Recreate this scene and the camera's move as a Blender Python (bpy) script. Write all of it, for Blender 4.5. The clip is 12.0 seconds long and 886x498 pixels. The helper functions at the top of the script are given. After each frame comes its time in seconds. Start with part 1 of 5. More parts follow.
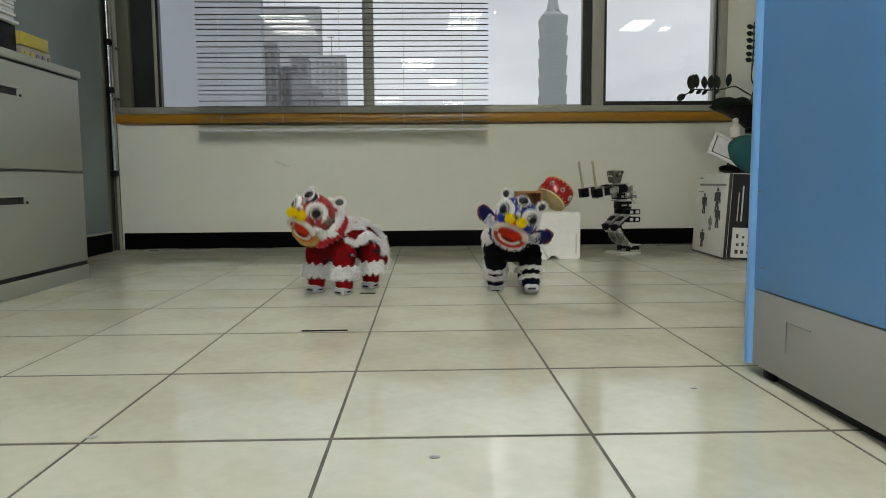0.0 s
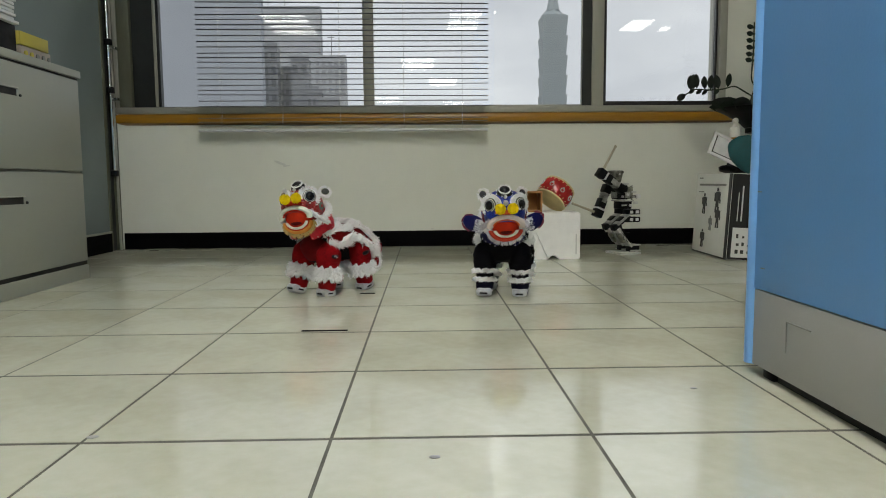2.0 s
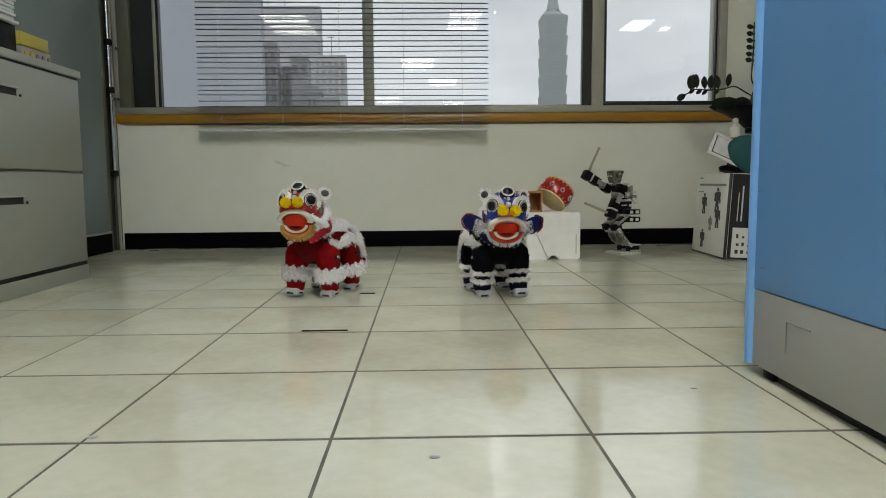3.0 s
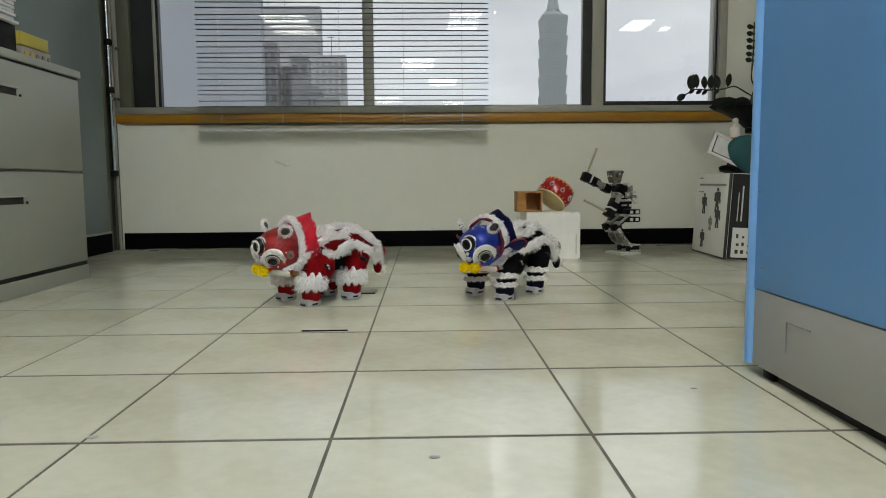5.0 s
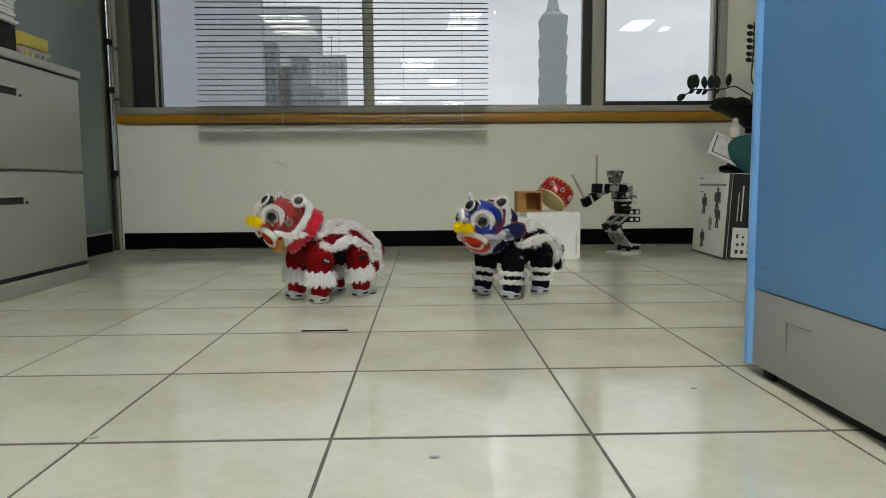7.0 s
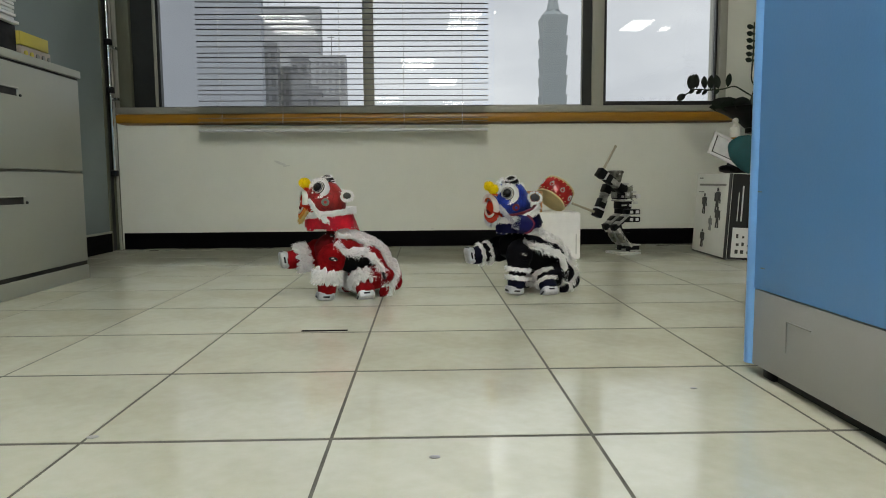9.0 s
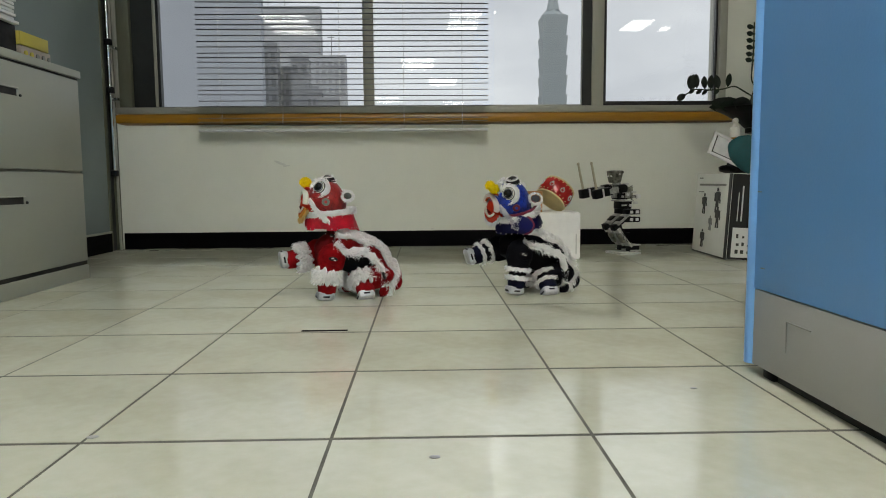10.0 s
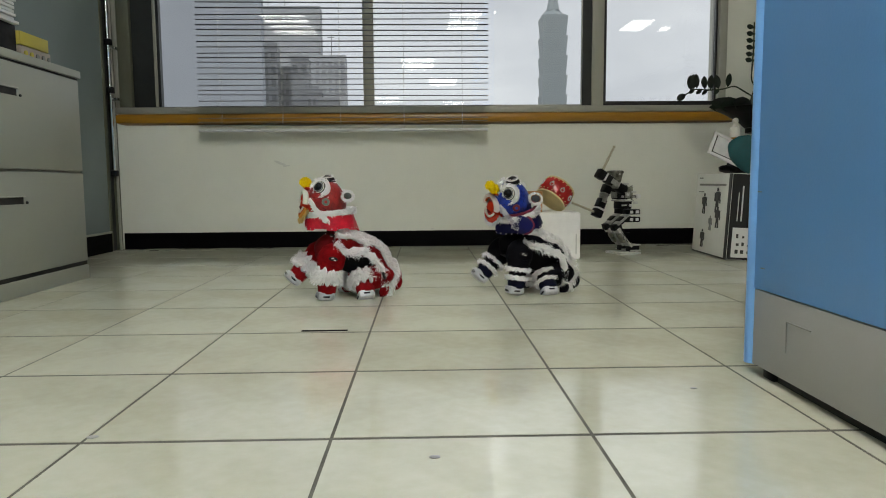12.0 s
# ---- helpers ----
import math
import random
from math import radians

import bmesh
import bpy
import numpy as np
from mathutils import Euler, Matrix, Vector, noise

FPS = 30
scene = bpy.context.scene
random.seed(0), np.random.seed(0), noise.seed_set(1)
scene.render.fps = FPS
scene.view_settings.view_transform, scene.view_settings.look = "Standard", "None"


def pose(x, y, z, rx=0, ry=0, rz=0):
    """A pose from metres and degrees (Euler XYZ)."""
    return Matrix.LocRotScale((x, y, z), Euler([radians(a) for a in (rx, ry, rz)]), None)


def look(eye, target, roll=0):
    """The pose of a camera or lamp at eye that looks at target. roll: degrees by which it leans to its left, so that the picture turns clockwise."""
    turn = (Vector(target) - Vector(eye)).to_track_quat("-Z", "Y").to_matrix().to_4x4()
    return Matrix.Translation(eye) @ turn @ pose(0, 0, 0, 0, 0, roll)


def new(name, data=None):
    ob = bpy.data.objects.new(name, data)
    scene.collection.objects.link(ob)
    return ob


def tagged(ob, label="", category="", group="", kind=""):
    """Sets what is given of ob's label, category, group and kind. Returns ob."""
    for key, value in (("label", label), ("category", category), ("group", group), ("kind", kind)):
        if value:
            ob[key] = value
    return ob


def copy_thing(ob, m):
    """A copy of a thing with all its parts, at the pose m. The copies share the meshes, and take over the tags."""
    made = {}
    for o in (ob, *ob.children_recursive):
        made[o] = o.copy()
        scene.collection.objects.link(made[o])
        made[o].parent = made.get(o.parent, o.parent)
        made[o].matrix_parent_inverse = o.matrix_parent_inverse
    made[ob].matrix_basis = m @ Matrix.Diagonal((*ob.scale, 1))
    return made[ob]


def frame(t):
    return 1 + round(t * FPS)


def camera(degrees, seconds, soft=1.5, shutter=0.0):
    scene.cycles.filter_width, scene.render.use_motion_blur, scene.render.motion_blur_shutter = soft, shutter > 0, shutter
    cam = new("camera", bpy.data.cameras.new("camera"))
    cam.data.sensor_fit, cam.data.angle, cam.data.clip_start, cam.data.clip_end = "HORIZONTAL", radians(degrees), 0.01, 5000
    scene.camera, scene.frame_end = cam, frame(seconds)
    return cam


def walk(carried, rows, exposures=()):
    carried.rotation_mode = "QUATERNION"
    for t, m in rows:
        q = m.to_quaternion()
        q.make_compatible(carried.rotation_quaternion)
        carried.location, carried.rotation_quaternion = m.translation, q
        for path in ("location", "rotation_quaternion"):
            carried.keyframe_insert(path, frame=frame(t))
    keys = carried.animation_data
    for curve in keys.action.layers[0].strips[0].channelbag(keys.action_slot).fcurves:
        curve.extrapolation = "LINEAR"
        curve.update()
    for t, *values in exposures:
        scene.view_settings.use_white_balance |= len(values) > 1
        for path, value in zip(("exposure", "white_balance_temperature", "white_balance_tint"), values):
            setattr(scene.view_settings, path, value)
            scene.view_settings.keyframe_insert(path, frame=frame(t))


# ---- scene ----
cam = camera(65.52, 12.0, soft=1.0, shutter=0.5)
EYE = Vector((0.1045, -0.8134, 0.3099))
AIM = EYE + Vector((math.sin(0.0259) * math.cos(0.0973), math.cos(0.0259) * math.cos(0.0973), -math.sin(0.0973)))
walk(cam, [(0.0, look(EYE, AIM, -0.43)), (12.0, look(EYE, AIM, -0.43))],
     exposures=[(0.0, 0.0, 6500, 10), (12.0, 0.0, 6500, 10)])

# ---- world and sun: an overcast afternoon ----
SKY_GAIN, LAMP_GAIN = 1.22, 9.3
world = bpy.data.worlds.new("overcast_sky")
scene.world = world
world.use_nodes = True
wn, wl = world.node_tree.nodes, world.node_tree.links
wn.clear()
w_out, w_bg, w_sky = wn.new("ShaderNodeOutputWorld"), wn.new("ShaderNodeBackground"), wn.new("ShaderNodeTexSky")
w_sky.sky_type, w_sky.sun_disc = "NISHITA", False
w_sky.sun_elevation, w_sky.sun_rotation = radians(48), radians(180)
w_co, w_map, w_noise = wn.new("ShaderNodeTexCoord"), wn.new("ShaderNodeMapping"), wn.new("ShaderNodeTexNoise")
w_map.inputs["Scale"].default_value = (1.0, 1.0, 3.2)
w_noise.inputs["Scale"].default_value, w_noise.inputs["Detail"].default_value = 3.2, 6
w_ramp = wn.new("ShaderNodeValToRGB")
w_ramp.color_ramp.elements[0].position, w_ramp.color_ramp.elements[0].color = 0.3, (0.56, 0.575, 0.62, 1)
w_ramp.color_ramp.elements[1].position, w_ramp.color_ramp.elements[1].color = 0.72, (0.80, 0.81, 0.84, 1)
w_dim = wn.new("ShaderNodeVectorMath")
w_dim.operation = "SCALE"
w_dim.inputs["Scale"].default_value = 0.08
w_mix = wn.new("ShaderNodeMix")
w_mix.data_type = "RGBA"
w_mix.inputs["Factor"].default_value = 0.93
wl.new(w_co.outputs["Generated"], w_map.inputs["Vector"])
wl.new(w_map.outputs["Vector"], w_noise.inputs["Vector"])
wl.new(w_noise.outputs["Fac"], w_ramp.inputs["Fac"])
wl.new(w_sky.outputs["Color"], w_dim.inputs[0])
wl.new(w_dim.outputs["Vector"], w_mix.inputs["A"])
wl.new(w_ramp.outputs["Color"], w_mix.inputs["B"])
wl.new(w_mix.outputs["Result"], w_bg.inputs["Color"])
w_bg.inputs["Strength"].default_value = SKY_GAIN
wl.new(w_bg.outputs["Background"], w_out.inputs["Surface"])

sun = new("sun", bpy.data.lights.new("sun", "SUN"))
sun.data.energy, sun.data.angle, sun.data.color = 0.6, radians(25), (1.0, 0.96, 0.9)
sun.matrix_world = look((0, -30, 33), (0, 0, 0))


# ---- materials ----
def mat(name, color, rough=0.5, metal=0.0, var=0.12, scale=8.0, bump=0.0, bscale=60.0, spec=0.5, alt=None, coat=0.0,
        trans=0.0, emit=0.0, piece=0.0, sheen=0.0, stretch=None):
    m = bpy.data.materials.new(name)
    m.use_nodes = True
    n, l = m.node_tree.nodes, m.node_tree.links
    b = n["Principled BSDF"]
    b.inputs["Roughness"].default_value, b.inputs["Metallic"].default_value = rough, metal
    b.inputs["Specular IOR Level"].default_value, b.inputs["Coat Weight"].default_value = spec, coat
    b.inputs["Transmission Weight"].default_value = trans
    b.inputs["Sheen Weight"].default_value = sheen
    co, mp = n.new("ShaderNodeTexCoord"), n.new("ShaderNodeMapping")
    if stretch:
        mp.inputs["Scale"].default_value = stretch
    l.new(co.outputs["Object"], mp.inputs["Vector"])
    big, fine = n.new("ShaderNodeTexNoise"), n.new("ShaderNodeTexNoise")
    big.inputs["Scale"].default_value, big.inputs["Detail"].default_value = scale, 5
    fine.inputs["Scale"].default_value, fine.inputs["Detail"].default_value = scale * 9, 4
    l.new(mp.outputs["Vector"], big.inputs["Vector"])
    l.new(mp.outputs["Vector"], fine.inputs["Vector"])
    add = n.new("ShaderNodeMath")
    add.operation = "MULTIPLY_ADD"
    add.inputs[1].default_value = 0.4
    l.new(fine.outputs["Fac"], add.inputs[0])
    l.new(big.outputs["Fac"], add.inputs[2])
    src = add
    if piece:
        info, more = n.new("ShaderNodeObjectInfo"), n.new("ShaderNodeMath")
        more.operation = "MULTIPLY_ADD"
        more.inputs[1].default_value = piece
        l.new(info.outputs["Random"], more.inputs[0])
        l.new(add.outputs["Value"], more.inputs[2])
        src = more
    ramp = n.new("ShaderNodeValToRGB")
    lo = [c * (1 - var) for c in color]
    hi = [min(1.0, c * (1 + var)) for c in (alt or color)]
    ramp.color_ramp.elements[0].position, ramp.color_ramp.elements[0].color = 0.45, (*lo, 1)
    ramp.color_ramp.elements[1].position, ramp.color_ramp.elements[1].color = 0.95, (*hi, 1)
    l.new(src.outputs["Value"], ramp.inputs["Fac"])
    l.new(ramp.outputs["Color"], b.inputs["Base Color"])
    rr = n.new("ShaderNodeMapRange")
    rr.inputs["To Min"].default_value, rr.inputs["To Max"].default_value = rough * 0.8, min(1, rough * 1.2)
    l.new(fine.outputs["Fac"], rr.inputs["Value"])
    l.new(rr.outputs["Result"], b.inputs["Roughness"])
    if bump:
        bn, bt = n.new("ShaderNodeBump"), n.new("ShaderNodeTexNoise")
        bt.inputs["Scale"].default_value, bt.inputs["Detail"].default_value = bscale, 4
        bn.inputs["Strength"].default_value, bn.inputs["Distance"].default_value = bump, 0.002
        l.new(mp.outputs["Vector"], bt.inputs["Vector"])
        l.new(bt.outputs["Fac"], bn.inputs["Height"])
        l.new(bn.outputs["Normal"], b.inputs["Normal"])
    if emit:
        b.inputs["Emission Color"].default_value = (*color, 1)
        b.inputs["Emission Strength"].default_value = emit
    return m


WALL = mat("painted_plaster", (0.76, 0.77, 0.675), 0.7, var=0.04, scale=1.6, bump=0.25, bscale=140)
ROOM = mat("office_paint", (0.66, 0.66, 0.6), 0.75, var=0.05, scale=1.2)
CEIL = mat("ceiling_board", (0.75, 0.75, 0.72), 0.8, var=0.05, scale=4, bump=0.2)
TILE = mat("polished_floor_tile", (0.56, 0.55, 0.40), 0.095, var=0.12, scale=5.0, bump=0.03, bscale=9, spec=1.0, piece=0.16, alt=(0.56, 0.56, 0.45))
TILE.node_tree.nodes["Principled BSDF"].inputs["IOR"].default_value = 1.9
GROUT = mat("dirty_joint", (0.12, 0.118, 0.095), 0.9, var=0.3, scale=20, spec=0.1)
BASE = mat("black_rubber_skirting", (0.0025, 0.0025, 0.003), 0.5, var=0.3, scale=6, spec=0.05)
ALU = mat("dull_aluminium", (0.38, 0.38, 0.32), 0.42, 0.25, var=0.12, scale=5, stretch=(1, 1, 0.15))
# olive aluminium, darkened in colour for the shade on jamb and posts
ALU_OLIVE = mat("shade_dark_olive_aluminium", (0.115, 0.119, 0.080), 0.5, 0.2, var=0.25, scale=6, stretch=(1, 1, 0.2))
# near-black copy of the aluminium: shade on sash and channel is in the colour
ALU_DARK = mat("shade_dark_aluminium", (0.020, 0.023, 0.023), 0.4, 0.3, var=0.3, scale=5)
GASKET = mat("black_gasket", (0.012, 0.012, 0.012), 0.5, var=0.2)
CHROME = mat("chrome_tube", (0.75, 0.76, 0.76), 0.14, 1.0, var=0.1, scale=10)
SILL = mat("varnished_orange_wood", (0.35, 0.170, 0.012), 0.35, var=0.28, scale=6, stretch=(0.25, 3, 3), coat=0.3)
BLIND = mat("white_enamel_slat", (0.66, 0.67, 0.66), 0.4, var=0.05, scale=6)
# grey base colour stands for the unlit undersides of the slats
SLAT = mat("shade_grey_slat", (0.20, 0.205, 0.21), 0.45, var=0.08, scale=6)
SCUFF = mat("wall_scuff_grey", (0.64, 0.645, 0.58), 0.8, var=0.1, scale=40)
CORD = mat("blind_cord", (0.6, 0.6, 0.57), 0.8, var=0.1)
PARTITION = mat("blue_grey_partition", (0.178, 0.220, 0.212), 0.45, var=0.08, scale=2.2)
CABINET = mat("cream_enamelled_steel", (0.30, 0.31, 0.255), 0.42, var=0.05, scale=3, bump=0.08, bscale=220)
CABGAP = mat("dark_gap", (0.015, 0.015, 0.014), 0.6, var=0.2)
BLUE = mat("blue_laminate", (0.122, 0.345, 0.76), 0.42, var=0.06, scale=2.0, bump=0.08, bscale=200)
BLUE_EDGE = mat("pale_blue_edge_trim", (0.20, 0.44, 0.86), 0.35, var=0.06)
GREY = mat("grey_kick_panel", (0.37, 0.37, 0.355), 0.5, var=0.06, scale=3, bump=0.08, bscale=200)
FOAM = mat("white_polystyrene", (0.90, 0.90, 0.87), 0.85, var=0.04, scale=30, bump=0.4, bscale=190)
WOOD = mat("orange_plywood", (0.42, 0.20, 0.055), 0.5, var=0.25, scale=9, stretch=(0.3, 2, 3))
DRUM_RED = mat("red_lacquer", (0.42, 0.018, 0.018), 0.25, var=0.15, scale=10, coat=0.5)
HIDE = mat("drum_hide", (0.62, 0.52, 0.26), 0.6, var=0.15, scale=14)
BRASS = mat("brass_studs", (0.8, 0.65, 0.3), 0.3, 0.9, var=0.1)
SILVER = mat("polished_silver", (0.7, 0.7, 0.7), 0.38, 1.0, var=0.08)
SERVO = mat("black_servo_plastic", (0.006, 0.006, 0.007), 0.45, var=0.3, scale=30, spec=0.15)
BRACKET = mat("grey_servo_bracket", (0.34, 0.34, 0.32), 0.4, 0.35, var=0.5, scale=45)
FOOT_GREY = mat("pale_grey_plastic", (0.55, 0.55, 0.52), 0.45, var=0.15, scale=25)
VISOR = mat("smoked_grey_mask", (0.07, 0.07, 0.055), 0.35, 0.4, var=0.6, scale=60, alt=(0.20, 0.20, 0.16))
STICK = mat("pale_stick_wood", (0.46, 0.43, 0.30), 0.6, var=0.15, scale=20)
CARTON = mat("printed_white_carton", (0.84, 0.84, 0.79), 0.5, var=0.05, scale=6)
CARTON_BLACK = mat("printed_black_carton", (0.012, 0.012, 0.012), 0.4, var=0.2)
INK = mat("dark_print", (0.05, 0.05, 0.045), 0.6, var=0.3, scale=40)
INK_GREY = mat("grey_print", (0.28, 0.28, 0.26), 0.6, var=0.2, scale=40)
INK_PALE = mat("pale_print", (0.6, 0.6, 0.58), 0.6, var=0.1, scale=40)
TEAL = mat("dark_teal_cloth", (0.008, 0.075, 0.08), 0.7, var=0.25, scale=12, bump=0.3)
LEAF = mat("dark_green_leaf", (0.010, 0.020, 0.010), 0.35, var=0.35, scale=12)
STEM = mat("dark_stem", (0.03, 0.045, 0.02), 0.5, var=0.3, scale=12)
POT = mat("dark_glazed_pot", (0.006, 0.006, 0.006), 0.55, var=0.3, scale=6, spec=0.15)
PORCELAIN = mat("off_white_ceramic", (0.6, 0.58, 0.52), 0.3, var=0.15, scale=14)
PAPER = mat("white_paper", (0.72, 0.72, 0.7), 0.7, var=0.05, scale=10)
YELLOW = mat("yellow_card", (0.50, 0.42, 0.07), 0.6, var=0.08, scale=8)
PINKGREY = mat("faded_card", (0.38, 0.33, 0.28), 0.7, var=0.15, scale=14)
TAPE = mat("black_tape", (0.008, 0.008, 0.008), 0.9, var=0.2, spec=0.05)
LAMP = mat("lamp_diffuser", (1.0, 0.985, 0.93), 0.6, var=0.0, emit=LAMP_GAIN)
LAMP_FRAME = mat("white_lamp_frame", (0.75, 0.75, 0.73), 0.4, var=0.04)
# far buildings: the haze before them is mixed into these base colours
HAZE_TOWER = mat("hazed_curtain_wall", (0.40, 0.445, 0.455), 0.6, var=0.05, scale=0.05)
TOWER_GLASS = mat("hazed_glass_band", (0.35, 0.395, 0.405), 0.5, var=0.1, scale=0.1)
HAZE_BLOCK = mat("hazed_grey_render", (0.40, 0.405, 0.41), 0.8, var=0.12, scale=0.3)
HAZE_FAR = mat("hazed_far_render", (0.56, 0.57, 0.58), 0.8, var=0.08, scale=0.2)
HAZE_SLAB = mat("hazed_blue_grey_render", (0.50, 0.53, 0.565), 0.8, var=0.05, scale=0.1)
DARK_GLASS = mat("hazed_window_glass", (0.24, 0.245, 0.25), 0.4, var=0.2, scale=0.2)
CITY = mat("city_ground", (0.2, 0.2, 0.2), 0.9, var=0.3, scale=0.01)

GLASS = bpy.data.materials.new("window_glass")
GLASS.use_nodes = True
gn, gl = GLASS.node_tree.nodes, GLASS.node_tree.links
gn.clear()
g_out, g_mix, g_clear, g_gloss, g_fre = (gn.new("ShaderNodeOutputMaterial"), gn.new("ShaderNodeMixShader"),
    gn.new("ShaderNodeBsdfTransparent"), gn.new("ShaderNodeBsdfGlossy"), gn.new("ShaderNodeFresnel"))
g_fre.inputs["IOR"].default_value = 1.6
g_clear.inputs["Color"].default_value = (0.93, 0.945, 0.94, 1)
g_gloss.inputs["Roughness"].default_value = 0.02
gl.new(g_fre.outputs["Fac"], g_mix.inputs["Fac"])
gl.new(g_clear.outputs["BSDF"], g_mix.inputs[1])
gl.new(g_gloss.outputs["BSDF"], g_mix.inputs[2])
gl.new(g_mix.outputs["Shader"], g_out.inputs["Surface"])
GLASS_GREY = GLASS.copy()
GLASS_GREY.name = "grey_window_glass"
GLASS_GREY.node_tree.nodes["Transparent BSDF"].inputs["Color"].default_value = (0.90, 0.915, 0.92, 1)


# ---- mesh helpers ----
def box(bm, lo, hi, bevel=0.0, m=None):
    r = bmesh.ops.create_cube(bm, size=1.0)
    vs = r["verts"]
    c, s = [(a + b) / 2 for a, b in zip(lo, hi)], [abs(b - a) for a, b in zip(lo, hi)]
    bmesh.ops.transform(bm, matrix=Matrix.Translation(c) @ Matrix.Diagonal((*s, 1)), verts=vs)
    if bevel:
        es = list({e for v in vs for e in v.link_edges})
        r = bmesh.ops.bevel(bm, geom=es, offset=bevel, segments=2, affect="EDGES", profile=0.5)
        vs = list({v for f in r["faces"] for v in f.verts} | {v for v in vs if v.is_valid})
    if m is not None:
        bmesh.ops.transform(bm, matrix=m, verts=vs)
    return vs


def rod(bm, a, b, r0, r1=None, seg=12, caps=True):
    a, b = Vector(a), Vector(b)
    d = b - a
    m = Matrix.Translation((a + b) / 2) @ d.to_track_quat("Z", "Y").to_matrix().to_4x4()
    return bmesh.ops.create_cone(bm, cap_ends=caps, segments=seg, radius1=r0, radius2=r0 if r1 is None else r1,
                                 depth=d.length, matrix=m)["verts"]


def ball(bm, c, r, seg=16, m=None):
    r = (r, r, r) if isinstance(r, (int, float)) else r
    mm = Matrix.Translation(c) @ (m or Matrix()) @ Matrix.Diagonal((*r, 1))
    return bmesh.ops.create_uvsphere(bm, u_segments=seg, v_segments=max(6, seg // 2 + 2), radius=1.0, matrix=mm)["verts"]


def ring(bm, m, big, small, seg=20, sides=8, a0=0.0, a1=360.0, squash=1.0):
    """A torus, or an arc of one, round the local z axis of m."""
    full = abs(a1 - a0) >= 360
    n = seg if full else seg + 1
    rows = []
    for i in range(n):
        a = radians(a0 + (a1 - a0) * i / seg)
        rows.append([bm.verts.new(m @ Vector(((big + small * math.cos(t)) * math.cos(a), (big + small * math.cos(t)) * math.sin(a) * squash,
                     small * math.sin(t)))) for t in (2 * math.pi * k / sides for k in range(sides))])
    for i in range(seg):
        p, q = rows[i], rows[(i + 1) % n]
        for k in range(sides):
            bm.faces.new((p[k], q[k], q[(k + 1) % sides], p[(k + 1) % sides]))
    if not full:
        bm.faces.new(rows[0]), bm.faces.new(rows[-1])


def facing(at, way):
    """A pose at a place whose z axis points along way."""
    return Matrix.Translation(at) @ Vector(way).to_track_quat("Z", "Y").to_matrix().to_4x4()


def mesh_of(name, bm, material, smooth=True):
    me = bpy.data.meshes.new(name)
    bmesh.ops.recalc_face_normals(bm, faces=bm.faces)
    bm.to_mesh(me)
    bm.free()
    for pl in me.polygons:
        pl.use_smooth = smooth
    if smooth:
        me.set_sharp_from_angle(angle=radians(40))
    me.materials.append(material)
    return me


def part(name, bm, material, parent=None, label="", smooth=True, m=None):
    ob = new(name, mesh_of(name, bm, material, smooth))
    if parent is not None:
        ob.parent = parent
    if m is not None:
        ob.matrix_basis = m
    return tagged(ob, label) if label else ob


def boxes(name, material, parent, *spans, bevel=0.0, label="", m=None):
    bm = bmesh.new()
    for lo, hi in spans:
        box(bm, lo, hi, bevel)
    return part(name, bm, material, parent, label, smooth=bevel > 0, m=m)


def thing(name, label, category, at=None, group="", kind=""):
    ob = new(name)
    ob.empty_display_size = 0.02
    if at is not None:
        ob.matrix_basis = at
    return tagged(ob, label, category, group, kind)


def setting(name, label, category, material, *spans, bevel=0.0):
    return tagged(boxes(name, material, None, *spans, bevel=bevel), label, category, kind="structure")


# ---- the room ----
WALL_Y = 2.52
COLS = [-0.585 - 0.3 * k for k in range(4, 0, -1)] + [-0.585, -0.313, -0.012, 0.307, 0.604] + [0.604 + 0.3 * k for k in range(1, 5)]
ROWS = [-0.9 + 0.3 * k for k in range(12)] + [WALL_Y]

setting("wall_north_below_window", "cream painted plaster wall under the window", "wall", WALL,
        ((-4.0, WALL_Y, 0), (4.6, WALL_Y + 0.2, 0.585)))
setting("wall_north_beside_window", "cream painted plaster beside the window", "wall", WALL,
        ((1.552, WALL_Y - 0.012, 0.64), (4.6, WALL_Y + 0.2, 2.4)), ((-4.0, WALL_Y, 0.585), (-1.40, WALL_Y + 0.2, 2.4)))
setting("wall_north_above_window", "cream painted plaster above the window", "wall", WALL,
        ((-1.40, WALL_Y, 1.95), (1.60, WALL_Y + 0.2, 2.4)))
setting("wall_west", "plain office wall", "wall", ROOM, ((-4.2, -14.2, 0), (-4.0, WALL_Y + 0.2, 2.4)))
setting("wall_east", "plain office wall", "wall", ROOM, ((4.6, -14.2, 0), (4.8, WALL_Y + 0.2, 2.4)))
# stub added out of view to keep lamp light off the plant corner
setting("corner_light_block", "unseen grey wall stub added to shade the plant corner", "wall", GREY, ((1.76, 1.5, 0), (1.82, WALL_Y - 0.013, 2.4)))
setting("wall_south", "plain office wall", "wall", ROOM, ((-4.0, -14.2, 0), (4.6, -14.0, 2.4)))
setting("ceiling", "white suspended office ceiling", "ceiling", CEIL, ((-4.2, -14.2, 2.4), (4.8, WALL_Y + 0.2, 2.5)))
setting("baseboard", "black rubber skirting along the window wall", "baseboard", BASE,
        ((-1.335, WALL_Y - 0.007, 0), (4.6, WALL_Y, 0.076)), bevel=0.002)

